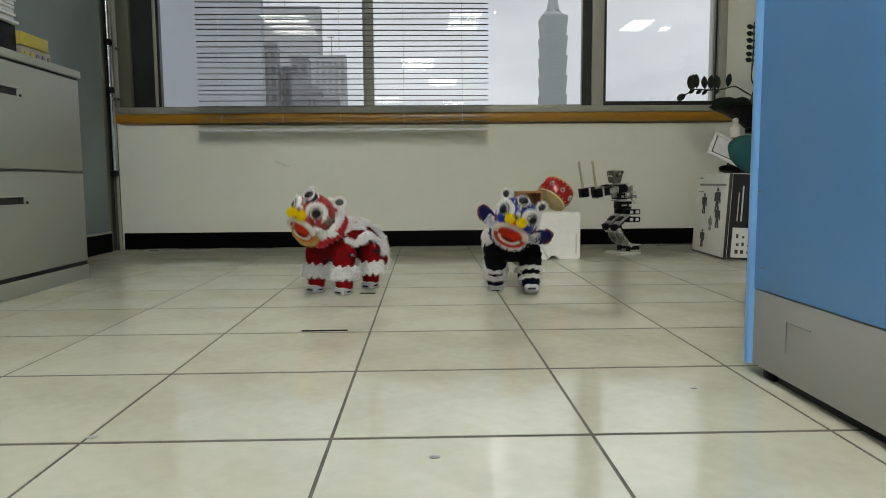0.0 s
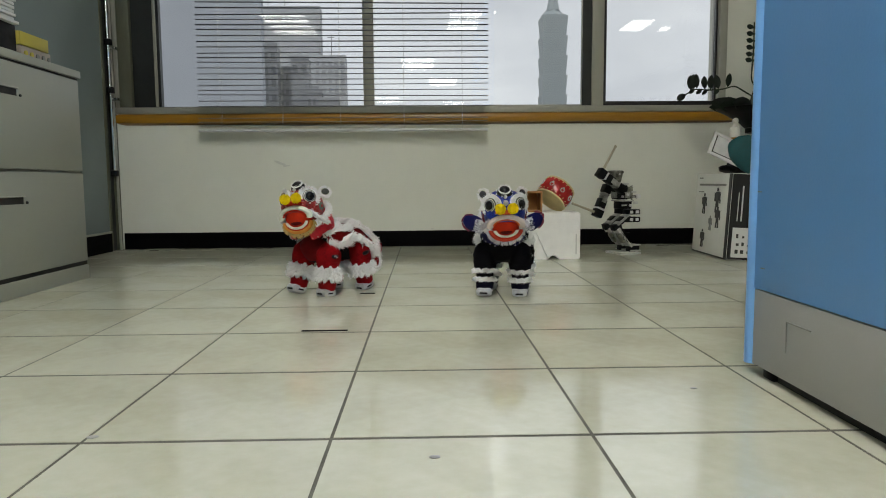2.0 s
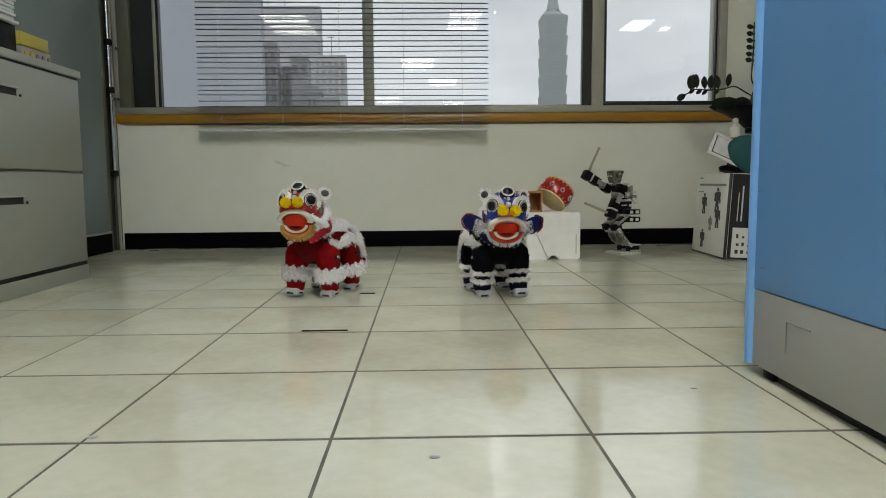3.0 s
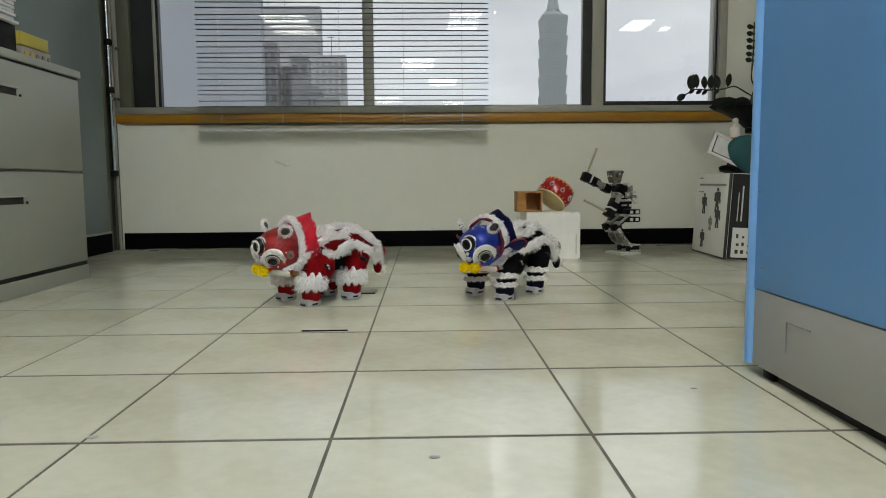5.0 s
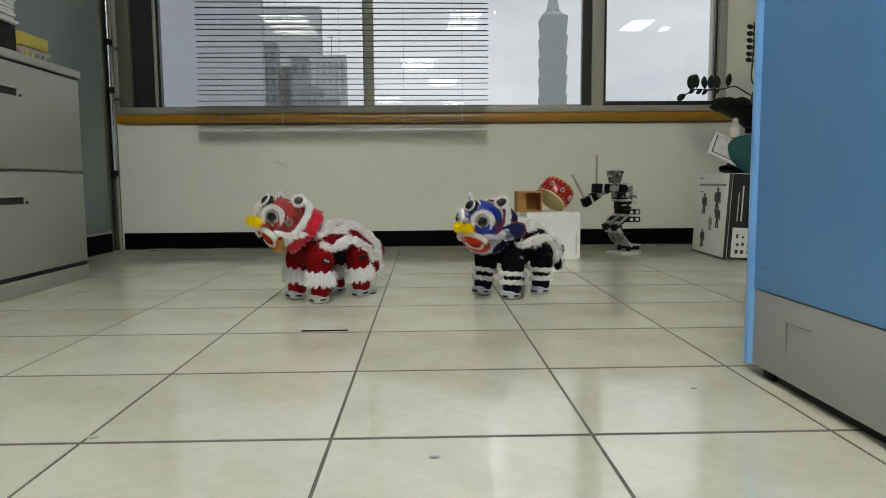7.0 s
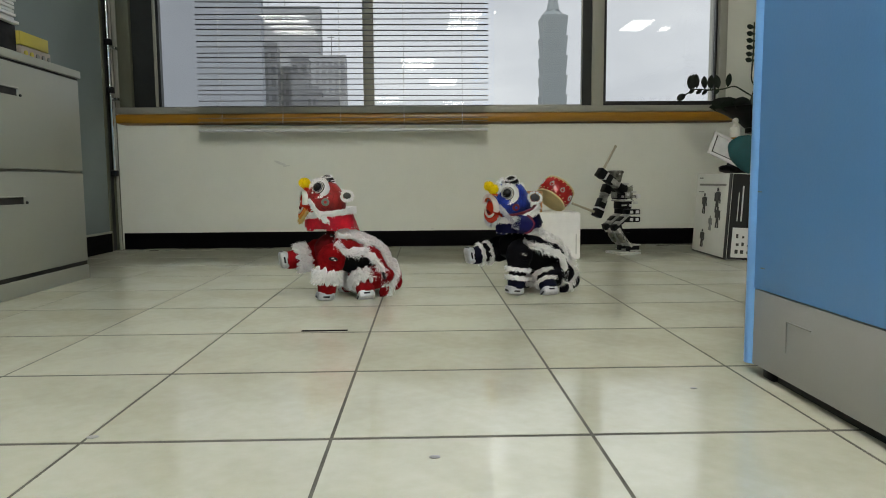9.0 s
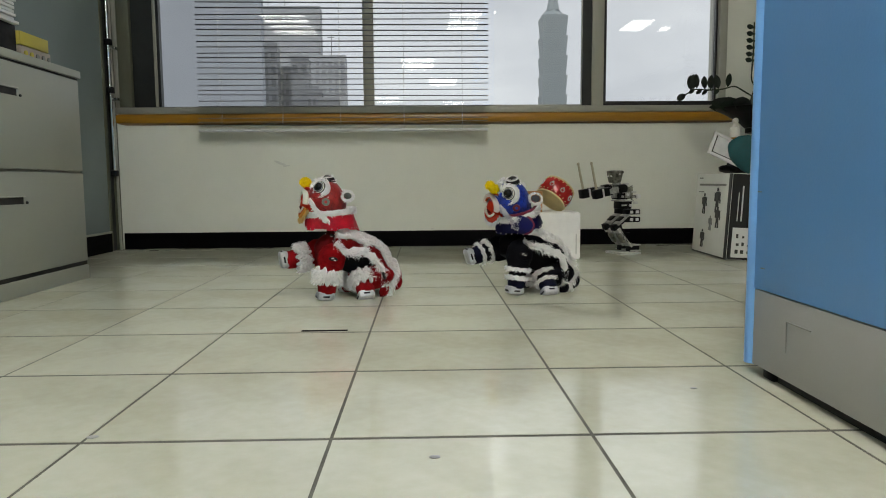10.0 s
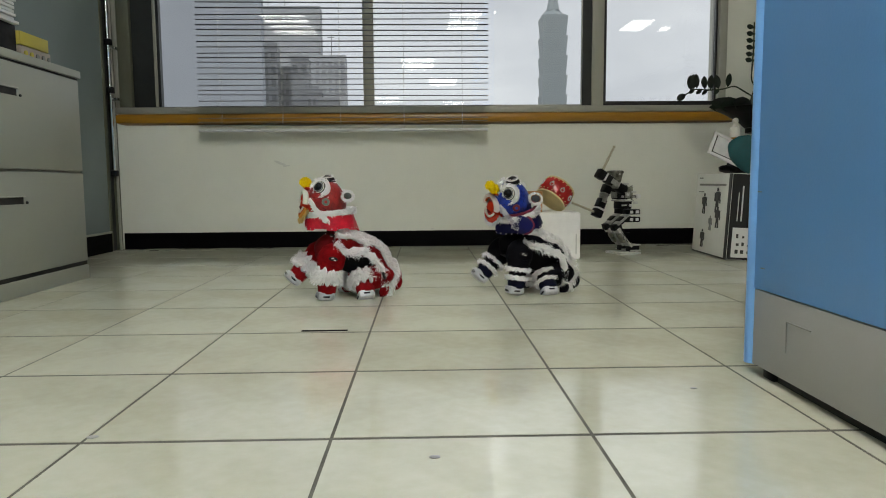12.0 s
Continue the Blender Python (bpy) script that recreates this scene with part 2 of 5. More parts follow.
# the partition that stands out from the window wall behind the filing cabinet
pw = thing("partition_wall", "blue-grey partition wall with aluminium posts and black skirting", "partition", kind="structure")
boxes("panel", PARTITION, pw, ((-1.40, 0.9, 0.09), (-1.35, 2.40, 2.4)))
boxes("skirting", BASE, pw, ((-1.39, 0.9, 0), (-1.342, 2.40, 0.085)), label="black skirting")
boxes("skirting_cap", ALU, pw, ((-1.40, 0.9, 0.085), (-1.339, 2.40, 0.093)), label="thin aluminium strip")
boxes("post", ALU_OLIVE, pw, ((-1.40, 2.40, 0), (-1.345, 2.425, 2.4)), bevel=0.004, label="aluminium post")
boxes("post", ALU_DARK, pw, ((-1.40, 2.425, 0), (-1.352, 2.47, 2.4)), label="recessed channel coloured dark for its shade")
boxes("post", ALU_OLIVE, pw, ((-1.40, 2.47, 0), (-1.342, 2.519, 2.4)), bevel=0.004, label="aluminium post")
bm = bmesh.new()
rod(bm, (-1.333, 2.44, 0.36), (-1.333, 2.44, 2.39), 0.008)
part("tube", bm, CHROME, pw, "chrome tube")
bm = bmesh.new()
rod(bm, (-1.336, 2.475, 0.0), (-1.336, 2.475, 2.39), 0.006)
part("tube", bm, ALU, pw, "dull metal tube")
for z in (0.70, 0.93):
    bm = bmesh.new()
    rod(bm, (-1.345, 2.452, z), (-1.305, 2.452, z), 0.007, seg=12)
    box(bm, (-1.312, 2.440, z - 0.006), (-1.302, 2.490, z + 0.006), 0.002)
    part("handle", bm, CHROME, pw, "small chrome lever")
for z in (0.36, 0.74, 0.955):
    bm = bmesh.new()
    box(bm, (-1.346, 2.428, z - 0.014), (-1.318, 2.455, z + 0.014), 0.004)
    part("clamp", bm, SERVO, pw, "black clamp")

# ---- the window ----
win = thing("window_1", "wide aluminium sliding office window with an orange wooden sill", "window", kind="structure")
Z0, Z1 = 0.645, 1.95
boxes("window_sill", SILL, win, ((-1.345, 2.492, 0.590), (1.62, 2.70, 0.638)), bevel=0.017, label="varnished orange wooden sill")
boxes("bottom_track", ALU, win, ((-1.345, 2.505, 0.638), (1.60, 2.60, 0.668)), bevel=0.003)
boxes("top_track", ALU, win, ((-1.345, 2.505, Z1 - 0.04), (1.60, 2.60, Z1)))
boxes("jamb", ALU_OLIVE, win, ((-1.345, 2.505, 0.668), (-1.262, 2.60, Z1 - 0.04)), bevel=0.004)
boxes("jamb", ALU, win, ((1.515, 2.505, 0.668), (1.552, 2.60, Z1 - 0.04)), bevel=0.004)
boxes("mullion", ALU, win, ((0.905, 2.505, 0.668), (0.962, 2.60, Z1 - 0.04)), bevel=0.004)


def sash(x0, x1, y, frame_l, frame_r, foot, material, glass, label, stile):
    s = part("sash_frame", bmesh_boxes(((x0, y, 0.668), (x0 + frame_l, y + 0.03, Z1 - 0.04)),
             ((x0 + frame_l, y, 0.668), (x1 - frame_r, y + 0.03, 0.668 + foot))), material, win, label, smooth=False)
    boxes("stile", stile, s, ((x1 - frame_r, y, 0.668), (x1, y + 0.03, Z1 - 0.04)), bevel=0.003)
    g = boxes("pane", glass, s, ((x0 + frame_l, y + 0.012, 0.668 + foot), (x1 - frame_r, y + 0.016, Z1 - 0.04)), label="clear glass pane")
    g.visible_shadow = False


def bmesh_boxes(*spans):
    bm = bmesh.new()
    for lo, hi in spans:
        box(bm, lo, hi)
    return bm


sash(-1.262, -0.155, 2.53, 0.128, 0.027, 0.004, ALU_DARK, GLASS_GREY, "sliding sash coloured dark for shade", ALU)
sash(-0.157, 0.904, 2.515, 0.027, 0.045, 0.006, ALU, GLASS, "aluminium sliding sash", ALU)
sash(0.963, 1.514, 2.53, 0.016, 0.008, 0.022, GASKET, GLASS, "black-gasketed sash", GASKET)

boxes("glazing_bead", ALU, win, ((-1.160, 2.522, 0.672), (-1.146, 2.530, Z1 - 0.04)), bevel=0.002, label="grey glazing bead")
boxes("jamb_strip", ALU, win, ((-1.338, 2.497, 0.668), (-1.318, 2.505, Z1 - 0.04)), bevel=0.003, label="pale aluminium cover strip")
boxes("stile_cover", ALU_DARK, win, ((0.860, 2.508, 0.669), (0.9035, 2.5145, Z1 - 0.04)), label="sash stile coloured dark for shade")

# ---- the venetian blind ----
blind = thing("venetian_blind", "white venetian blind lowered with open slats", "blind", pose(-0.267, 2.452, 0))
HALF = 0.672
bm = bmesh.new()
prof = [(-0.0125, -0.0012), (-0.006, 0.0006), (0.0, 0.0012), (0.006, 0.0006), (0.0125, -0.0012)]
a = [bm.verts.new((-HALF, y, z)) for y, z in prof] + [bm.verts.new((-HALF, y, z - 0.0006)) for y, z in reversed(prof)]
b = [bm.verts.new((HALF, v.co.y, v.co.z)) for v in a]
for k in range(10):
    bm.faces.new((a[k], a[(k + 1) % 10], b[(k + 1) % 10], b[k]))
bm.faces.new(a), bm.faces.new(b)
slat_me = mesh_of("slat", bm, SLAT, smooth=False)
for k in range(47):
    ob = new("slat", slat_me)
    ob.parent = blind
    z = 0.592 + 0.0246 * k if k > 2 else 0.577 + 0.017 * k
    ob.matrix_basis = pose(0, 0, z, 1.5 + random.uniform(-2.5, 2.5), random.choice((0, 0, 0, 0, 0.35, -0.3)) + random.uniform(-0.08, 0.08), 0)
boxes("bottom_rail", BLIND, blind, ((-HALF, -0.012, 0.548), (HALF, 0.012, 0.560)), bevel=0.003, label="white bottom rail")
boxes("head_rail", BLIND, blind, ((-HALF, -0.02, 1.74), (HALF, 0.02, 1.78)), bevel=0.003)
for x in (-0.566, -0.284, -0.017, 0.279, 0.551):
    for y in (-0.013, 0.013):
        bm = bmesh.new()
        rod(bm, (x, y, 0.55), (x, y, 1.75), 0.0006, seg=6)
        part("ladder_cord", bm, CORD, blind)

# ---- outside: city with haze painted into its greys, below an overcast sky ----
GROUND_Z = -34.0
bm = bmesh.new()
r = bmesh.ops.create_grid(bm, x_segments=2, y_segments=2, size=4500)
bmesh.ops.translate(bm, verts=bm.verts, vec=(0, 0, GROUND_Z))
tagged(part("ground", bm, CITY), "distant grey city ground", "ground", kind="structure")


def tower():
    """A tall tapering tower of stacked flaring tiers, far off."""
    t = thing("skyscraper", "tall grey-green tower of stacked flaring tiers, haze in its colour", "tower", pose(229, 1240, GROUND_Z))
    z, k = 120.0, 0
    t.scale = (1.13, 1.13, 1.0)
    while z < 322:
        bm = bmesh.new()
        lo = [bm.verts.new((sx * 17.5, sy * 17.5, z)) for sx, sy in ((-1, -1), (1, -1), (1, 1), (-1, 1))]
        hi = [bm.verts.new((sx * 20.0, sy * 20.0, z + 31)) for sx, sy in ((-1, -1), (1, -1), (1, 1), (-1, 1))]
        for i in range(4):
            bm.faces.new((lo[i], lo[(i + 1) % 4], hi[(i + 1) % 4], hi[i]))
        bm.faces.new(lo), bm.faces.new(hi)
        box(bm, (-17.2, -17.2, z + 31), (17.2, 17.2, z + 33.7))
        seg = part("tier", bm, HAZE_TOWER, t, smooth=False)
        for q in range(7):
            w = 17.5 + 2.5 * (q * 4 + 3) / 31
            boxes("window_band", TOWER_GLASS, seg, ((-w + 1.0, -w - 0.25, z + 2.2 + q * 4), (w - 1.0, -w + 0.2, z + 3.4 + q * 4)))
        z += 33.7
    bm = bmesh.new()
    rod(bm, (0, 0, 0), (0, 0, z), 15, 15, 8)
    rod(bm, (0, 0, z), (0, 0, z + 10), 20, 11, 4)
    rod(bm, (0, 0, z + 10), (0, 0, z + 24), 10.5, 8, 8)
    rod(bm, (0, 0, z + 24), (0, 0, z + 60), 7.5, 7.5, 8)
    rod(bm, (0, 0, z + 60), (0, 0, z + 120), 4, 1, 8)
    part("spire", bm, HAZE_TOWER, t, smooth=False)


tower()


def block(x0, x1, y, d, top, label, material, rows, cols, hut=0.0, masts=()):
    """A far office block: walls, parapet, roof hut, windows set into the front, thin masts on the roof."""
    w = x1 - x0
    b = thing("office_block", label, "building", pose((x0 + x1) / 2, y, GROUND_Z))
    h = top - GROUND_Z
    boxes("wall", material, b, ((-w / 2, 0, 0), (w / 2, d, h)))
    boxes("parapet", material, b, ((-w / 2 - 0.15, -0.25, h), (w / 2 + 0.15, 0.2, h + 0.7)))
    if hut:
        boxes("roof_hut", material, b, ((-w * 0.32, 1.5, h), (w * 0.22, d * 0.6, h + hut)))
    for i in range(cols):
        for j in range(rows):
            left = -w / 2 + (i + 0.2) * w / cols
            z0 = h - 2.6 - j * 2.9
            boxes("window", DARK_GLASS if material is HAZE_BLOCK else HAZE_BLOCK, b, ((left, -0.06, z0), (left + 0.55 * w / cols, 0.1, z0 + 1.4)))
            boxes("ledge", material, b, ((left - 0.1, -0.35, z0 - 0.25), (left + 0.6 * w / cols, 0.0, z0 - 0.05)))
    for at, tall in masts:
        bm = bmesh.new()
        rod(bm, (at * w, 3, h), (at * w, 3, h + tall), 0.18, 0.12, 8)
        box(bm, (at * w - 1.3, 2.9, h + tall * 0.86), (at * w + 0.9, 3.1, h + tall * 0.86 + 0.25))
        part("mast", bm, HAZE_BLOCK, b, "thin rooftop crane")


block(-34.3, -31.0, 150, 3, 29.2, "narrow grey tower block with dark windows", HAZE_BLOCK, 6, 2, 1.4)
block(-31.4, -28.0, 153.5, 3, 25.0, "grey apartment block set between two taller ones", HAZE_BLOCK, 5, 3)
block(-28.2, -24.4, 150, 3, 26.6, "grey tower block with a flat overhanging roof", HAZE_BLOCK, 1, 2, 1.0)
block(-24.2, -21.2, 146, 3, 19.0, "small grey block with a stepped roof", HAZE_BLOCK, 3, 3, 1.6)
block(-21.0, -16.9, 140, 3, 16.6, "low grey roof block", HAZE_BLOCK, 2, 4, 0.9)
block(-62.0, -37.5, 260, 4, 64.0, "tall office tower paled by haze in its colour", HAZE_FAR, 0, 0, 0.0, ((-0.05, 4.5), (-0.3, 3.0)))
block(-35.5, -25.3, 230, 4, 41.0, "grey office block with cranes, paled by haze in its colour", HAZE_FAR, 4, 5, 0.0, ((-0.36, 6.0), (0.02, 8.0)))
block(-56.0, -27.4, 120, 2, 62.0, "broad slab block close to the window, paled by haze in its colour", HAZE_SLAB, 0, 0)

# ---- ceiling lamps ----
lamp0 = thing("ceiling_light", "recessed fluorescent ceiling light with white frame", "lamp", pose(-1.65, -3.5, 2.4), "office ceiling lights")
boxes("diffuser", LAMP, lamp0, ((-0.28, -0.58, -0.012), (0.28, 0.58, -0.004)), label="glowing diffuser")
boxes("lamp_frame", LAMP_FRAME, lamp0, ((-0.30, -0.60, -0.02), (-0.28, 0.60, -0.002)), ((0.28, -0.60, -0.02), (0.30, 0.60, -0.002)),
      ((-0.28, -0.60, -0.02), (0.28, -0.58, -0.002)), ((-0.28, 0.58, -0.02), (0.28, 0.60, -0.002)))
for x, y in ((0.72, -3.3), (0.0, -6.6), (0.5, -8.75), (-0.8, -11.9), (0.9, -13.0),
             (-0.05, -0.9), (0.58, -0.9), (0.12, 0.05)):
    copy_thing(lamp0, pose(x, y, 2.4))
for x, y, size in ((2.98, -3.55, 0.55), (3.42, -3.75, 0.25), (3.86, -3.6, 0.36)):
    copy_thing(lamp0, pose(x, y, 2.4) @ Matrix.Diagonal((size, size, 1, 1)))

# ---- filing cabinet ----
cab = thing("filing_cabinet", "cream steel filing cabinet with two wide drawers", "cabinet", pose(-1.018, 1.505, 0, 0, 0, 0))
CD = 0.315
boxes("plinth", CABINET, cab, ((-CD, -0.9, 0.0), (-0.002, 0.0, 0.046)), bevel=0.002)
boxes("body", CABINET, cab, ((-CD, -0.9, 0.058), (-0.012, 0.0, 0.645)), bevel=0.003)
# shadow gaps here are near-black fillers, their shade put into the colour
boxes("shadow_gap", CABGAP, cab, ((-CD + 0.01, -0.89, 0.046), (-0.006, -0.004, 0.058)), label="gap above the plinth, filled dark as shade")
boxes("top", CABINET, cab, ((-CD, -0.9, 0.652), (0.004, 0.004, 0.676)), bevel=0.003, label="cream steel top")
boxes("shadow_gap", CABGAP, cab, ((-CD + 0.01, -0.89, 0.645), (-0.006, -0.004, 0.652)), label="gap under the top, filled dark as shade")
for z0, z1 in ((0.060, 0.346), (0.354, 0.644)):
    d = boxes("drawer", CABINET, cab, ((-0.0115, -0.892, z0), (0.002, -0.014, z1)), bevel=0.002, label="cream steel drawer front")
    zc = 0.268 if z0 < 0.2 else 0.565
    boxes("handle_recess", CABGAP, d, ((-0.001, -0.50, zc - 0.011), (0.0030, -0.362, zc + 0.008)), label="dark recessed grip")
    boxes("handle", ALU, d, ((0.002, -0.505, zc + 0.008), (0.008, -0.357, zc + 0.012)), bevel=0.001, label="metal grip lip")
    bm = bmesh.new()
    rod(bm, (0.001, -0.345, zc - 0.008), (0.005, -0.345, zc - 0.008), 0.004)
    part("lock", bm, CABGAP, d, "small dark lock")

carton = thing("card_index_box", "faded card box with a yellow band on the cabinet", "box", pose(-1.10, 1.43, 0.677))
boxes("body", PINKGREY, carton, ((-0.07, -0.10, 0), (0.0, 0.066, 0.052)), bevel=0.003)
boxes("yellow_band", YELLOW, carton, ((-0.072, -0.105, 0.052), (0.003, 0.050, 0.092)), bevel=0.002, label="yellow card band")
for k in range(5):
    bm = bmesh.new()
    rod(bm, (0.0, -0.078 + 0.032 * k, 0.03), (0.004, -0.078 + 0.032 * k, 0.03), 0.008, seg=14)
    part("dot", bm, YELLOW if k < 2 else INK_GREY, carton)
stack = thing("paper_stack", "stack of white papers in a dark rack on the cabinet", "papers", pose(-1.105, 1.36, 0.677))
boxes("rack", POT, stack, ((-0.1, -0.20, 0), (0.0, -0.042, 0.105)), bevel=0.004, label="dark rack")
for k in range(18):
    w = random.uniform(-0.006, 0.006)
    boxes("sheet", PAPER, stack, ((-0.1, -0.2 + w, 0.106 + k * 0.011), (0.006 + w, -0.045 + w * 0.5, 0.114 + k * 0.011)), bevel=0.001)

# ---- blue cupboard side ----
screen = thing("office_screen", "blue laminate office screen with a grey kick panel", "partition", pose(0.626, 0.262, 0))
boxes("upper_panel", BLUE, screen, ((0, -1.9, 0.139), (0.045, -0.002, 1.80)), bevel=0.001, label="blue laminate panel")
boxes("kick_panel", GREY, screen, ((0.001, -1.9, 0.017), (0.044, -0.004, 0.137)), bevel=0.001, label="grey kick panel with a pencil mark")
bm = bmesh.new()
rod(bm, (0.006, 0.004, 0.016), (0.006, 0.004, 1.80), 0.0125, seg=16)
part("edge_trim", bm, BLUE_EDGE, screen, "pale blue rounded edge trim")
# black filler paints the shadow below the raised panel
boxes("foot_gap_shade", CABGAP, screen, ((0.016, -1.9, 0.0), (0.040, -0.03, 0.017)), label="black strip standing for the shadow gap under the screen")
bm = bmesh.new()
box(bm, (-0.0006, -0.1085, 0.058), (0.0012, -0.1068, 0.104))
box(bm, (-0.0006, -0.1700, 0.1032), (0.0012, -0.1068, 0.1047))
part("pencil_mark", bm, INK_GREY, screen, "faint scratched corner mark", smooth=False)
for y, z in ((-0.03, 0.172), (-0.012, 0.29)):
    boxes("scuff", INK_GREY, screen, ((-0.0006, y - 0.008, z), (0.0012, y + 0.004, z + 0.0015)))
boxes("foot", SERVO, screen, ((0.008, -0.060, 0.0), (0.042, -0.028, 0.0165)), bevel=0.003, label="black levelling foot")

# ---- the robot kit carton and what is piled on it ----
kit = thing("robot_kit_carton", "tall white and black printed carton leaning slightly", "box", pose(1.262, 1.80, 0.003, 0, 3.0, -3.0))
boxes("carton", CARTON, kit, ((0, 0, 0), (0.30, 0.385, 0.332)), bevel=0.002)
boxes("front", CARTON_BLACK, kit, ((0.004, -0.0015, 0.002), (0.299, 0.002, 0.330)), label="black printed front")
boxes("edge_band", CARTON_BLACK, kit, ((-0.0012, -0.0010, 0.0), (0.002, 0.022, 0.331)), ((-0.0012, 0.022, 0.0), (0.002, 0.384, 0.004)), label="black printed edge")
boxes("sticker", PAPER, kit, ((0.018, -0.004, 0.01), (0.16, -0.0012, 0.125)), label="white label with small drawings")
for k in range(12):
    x, z = 0.03 + 0.022 * (k % 4) + random.uniform(0, .01), 0.025 + 0.03 * (k // 4)
    boxes("print", INK, kit, ((x, -0.0055, z), (x + random.uniform(.006, .014), -0.0038, z + random.uniform(.004, .016))))
boxes("print", INK_PALE, kit, ((0.030, -0.0035, 0.15), (0.033, -0.001, 0.26)), ((0.044, -0.0035, 0.15), (0.049, -0.001, 0.285)), label="pale vertical lettering bars")


def figure(y, z, h, material):
    """The printed outline of a small toy robot on the carton's white side."""
    bm = bmesh.new()
    s = h
    for (a, b, c, d) in ((-.07, .86, .07, 1.0), (-.16, .52, .16, .84), (-.30, .50, -.18, .82), (.18, .46, .30, .80), (-.14, .22, -.02, .52),
                         (.02, .24, .14, .52), (-.17, 0, -.05, .24), (.05, .0, .19, .24), (-.34, .38, -.24, .54)):
        box(bm, (-0.002, y + a * s, z + b * s), (0.0015, y + c * s, z + d * s))
    part("printed_figure", bm, material, kit, smooth=False)


figure(0.13, 0.175, 0.10, INK)
figure(0.115, 0.115, 0.085, INK)
figure(0.275, 0.165, 0.085, INK)
figure(0.27, 0.025, 0.075, INK)
figure(0.19, 0.10, 0.06, INK_GREY)
boxes("print", INK_GREY, kit, ((-0.002, 0.05, 0.283), (0.0015, 0.345, 0.291)), ((-0.002, 0.31, 0.312), (0.0015, 0.35, 0.317)), ((-0.002, 0.29, 0.255), (0.0015, 0.345, 0.259)), label="grey lettering bars")

bag = thing("black_bag", "small black bag crumpled on the carton", "bag", pose(1.365, 1.93, 0.336))
bm = bmesh.new()
ball(bm, (0, 0, 0.018), (0.080, 0.07, 0.022), 20)
ball(bm, (0.01, 0.01, 0.034), (0.055, 0.05, 0.018), 16)
for v in bm.verts:
    v.co += 0.012 * noise.noise_vector(v.co * 24)
    v.co.z = max(v.co.z, 0.0)
part("pouch", bm, POT, bag)
boxes("tag", PAPER, bag, ((0.0, -0.074, 0.012), (0.018, -0.068, 0.030)), label="white tag")
pic = thing("picture_frame", "white picture frame lying tilted on the bag", "picture frame", pose(1.302, 1.885, 0.422, 0, 24, 0) @ pose(0, 0, 0, 76, 0, 0))
W, H = 0.082, 0.048
boxes("border", PAPER, pic, ((-W, -H, 0), (-W + 0.012, H, 0.010)), ((W - 0.012, -H, 0), (W, H, 0.010)), ((-W + 0.012, -H, 0), (W - 0.012, -H + 0.012, 0.010)), ((-W + 0.012, H - 0.012, 0), (W - 0.012, H, 0.010)), bevel=0.002)
boxes("picture", INK_PALE, pic, ((-W + 0.012, -H + 0.012, 0.002), (W - 0.012, H - 0.012, 0.006)), label="pale print")
boxes("mount", INK, pic, ((-W + 0.012, -H + 0.012, 0.005), (-W + 0.017, H - 0.012, 0.0075)), ((-W + 0.017, -H + 0.012, 0.005), (W - 0.012, -H + 0.016, 0.0075)), label="dark inner edge")
cloth = thing("teal_bag", "dark teal folded cloth bag", "bag", pose(1.365, 1.865, 0.336))
bm = bmesh.new()
ball(bm, (0, 0, 0.070), (0.070, 0.030, 0.072), 24)
for v in bm.verts:
    v.co.x += 0.35 * (0.07 - v.co.z) * (1 if v.co.x < 0 else 0)
    v.co += 0.010 * noise.noise_vector(v.co * 16)
part("cloth", bm, TEAL, cloth)
stand = thing("plant_stand", "dark pedestal stand in the corner", "stand", pose(1.60, 2.22, 0))
bm = bmesh.new()
rod(bm, (0, 0, 0.515), (0, 0, 0.5345), 0.075, 0.075, 24)
part("stand_top", bm, POT, stand)
bm = bmesh.new()
rod(bm, (0.02, 0, 0.014), (0.02, 0, 0.515), 0.02, 0.016, 14)
part("post", bm, POT, stand)
bm = bmesh.new()
rod(bm, (0.03, 0, 0), (0.03, 0, 0.014), 0.055, 0.05, 24)
part("base", bm, POT, stand)
fig = thing("ceramic_bottle", "small off-white ceramic bottle on the bag", "bottle", pose(1.330, 1.90, 0.463) @ Matrix.Diagonal((0.8, 0.8, 0.85, 1)))
bm = bmesh.new()
rod(bm, (0, 0, 0), (0, 0, 0.05), 0.022, 0.026, 16)
ball(bm, (0, 0, 0.05), (0.026, 0.026, 0.018), 16)
rod(bm, (0, 0, 0.06), (0, 0, 0.085), 0.014, 0.011, 16)
ball(bm, (0, 0, 0.09), 0.015, 12)
part("bottle", bm, PORCELAIN, fig)
boxes("band", SILL, fig, ((-0.027, -0.0275, 0.006), (0.02, -0.02, 0.014)), label="orange band")


def tube(bm, pts, r, sides=8, rough=0.0):
    """A closed tube along a row of places."""
    loops = []
    for k, p in enumerate(pts):
        d = (pts[min(k + 1, len(pts) - 1)] - pts[max(k - 1, 0)]).normalized()
        q = d.to_track_quat("Z", "Y").to_matrix()
        loops.append([bm.verts.new(p + q @ Vector((math.cos(t), math.sin(t), 0)) * r + rough * noise.noise_vector((p + q @ Vector((math.cos(t), math.sin(t), 0)) * r) * 70))
                      for t in (2 * math.pi * i / sides for i in range(sides))])
    for a, b in zip(loops, loops[1:]):
        for i in range(sides):
            bm.faces.new((a[i], a[(i + 1) % sides], b[(i + 1) % sides], b[i]))
    bm.faces.new(loops[0]), bm.faces.new(loops[-1])


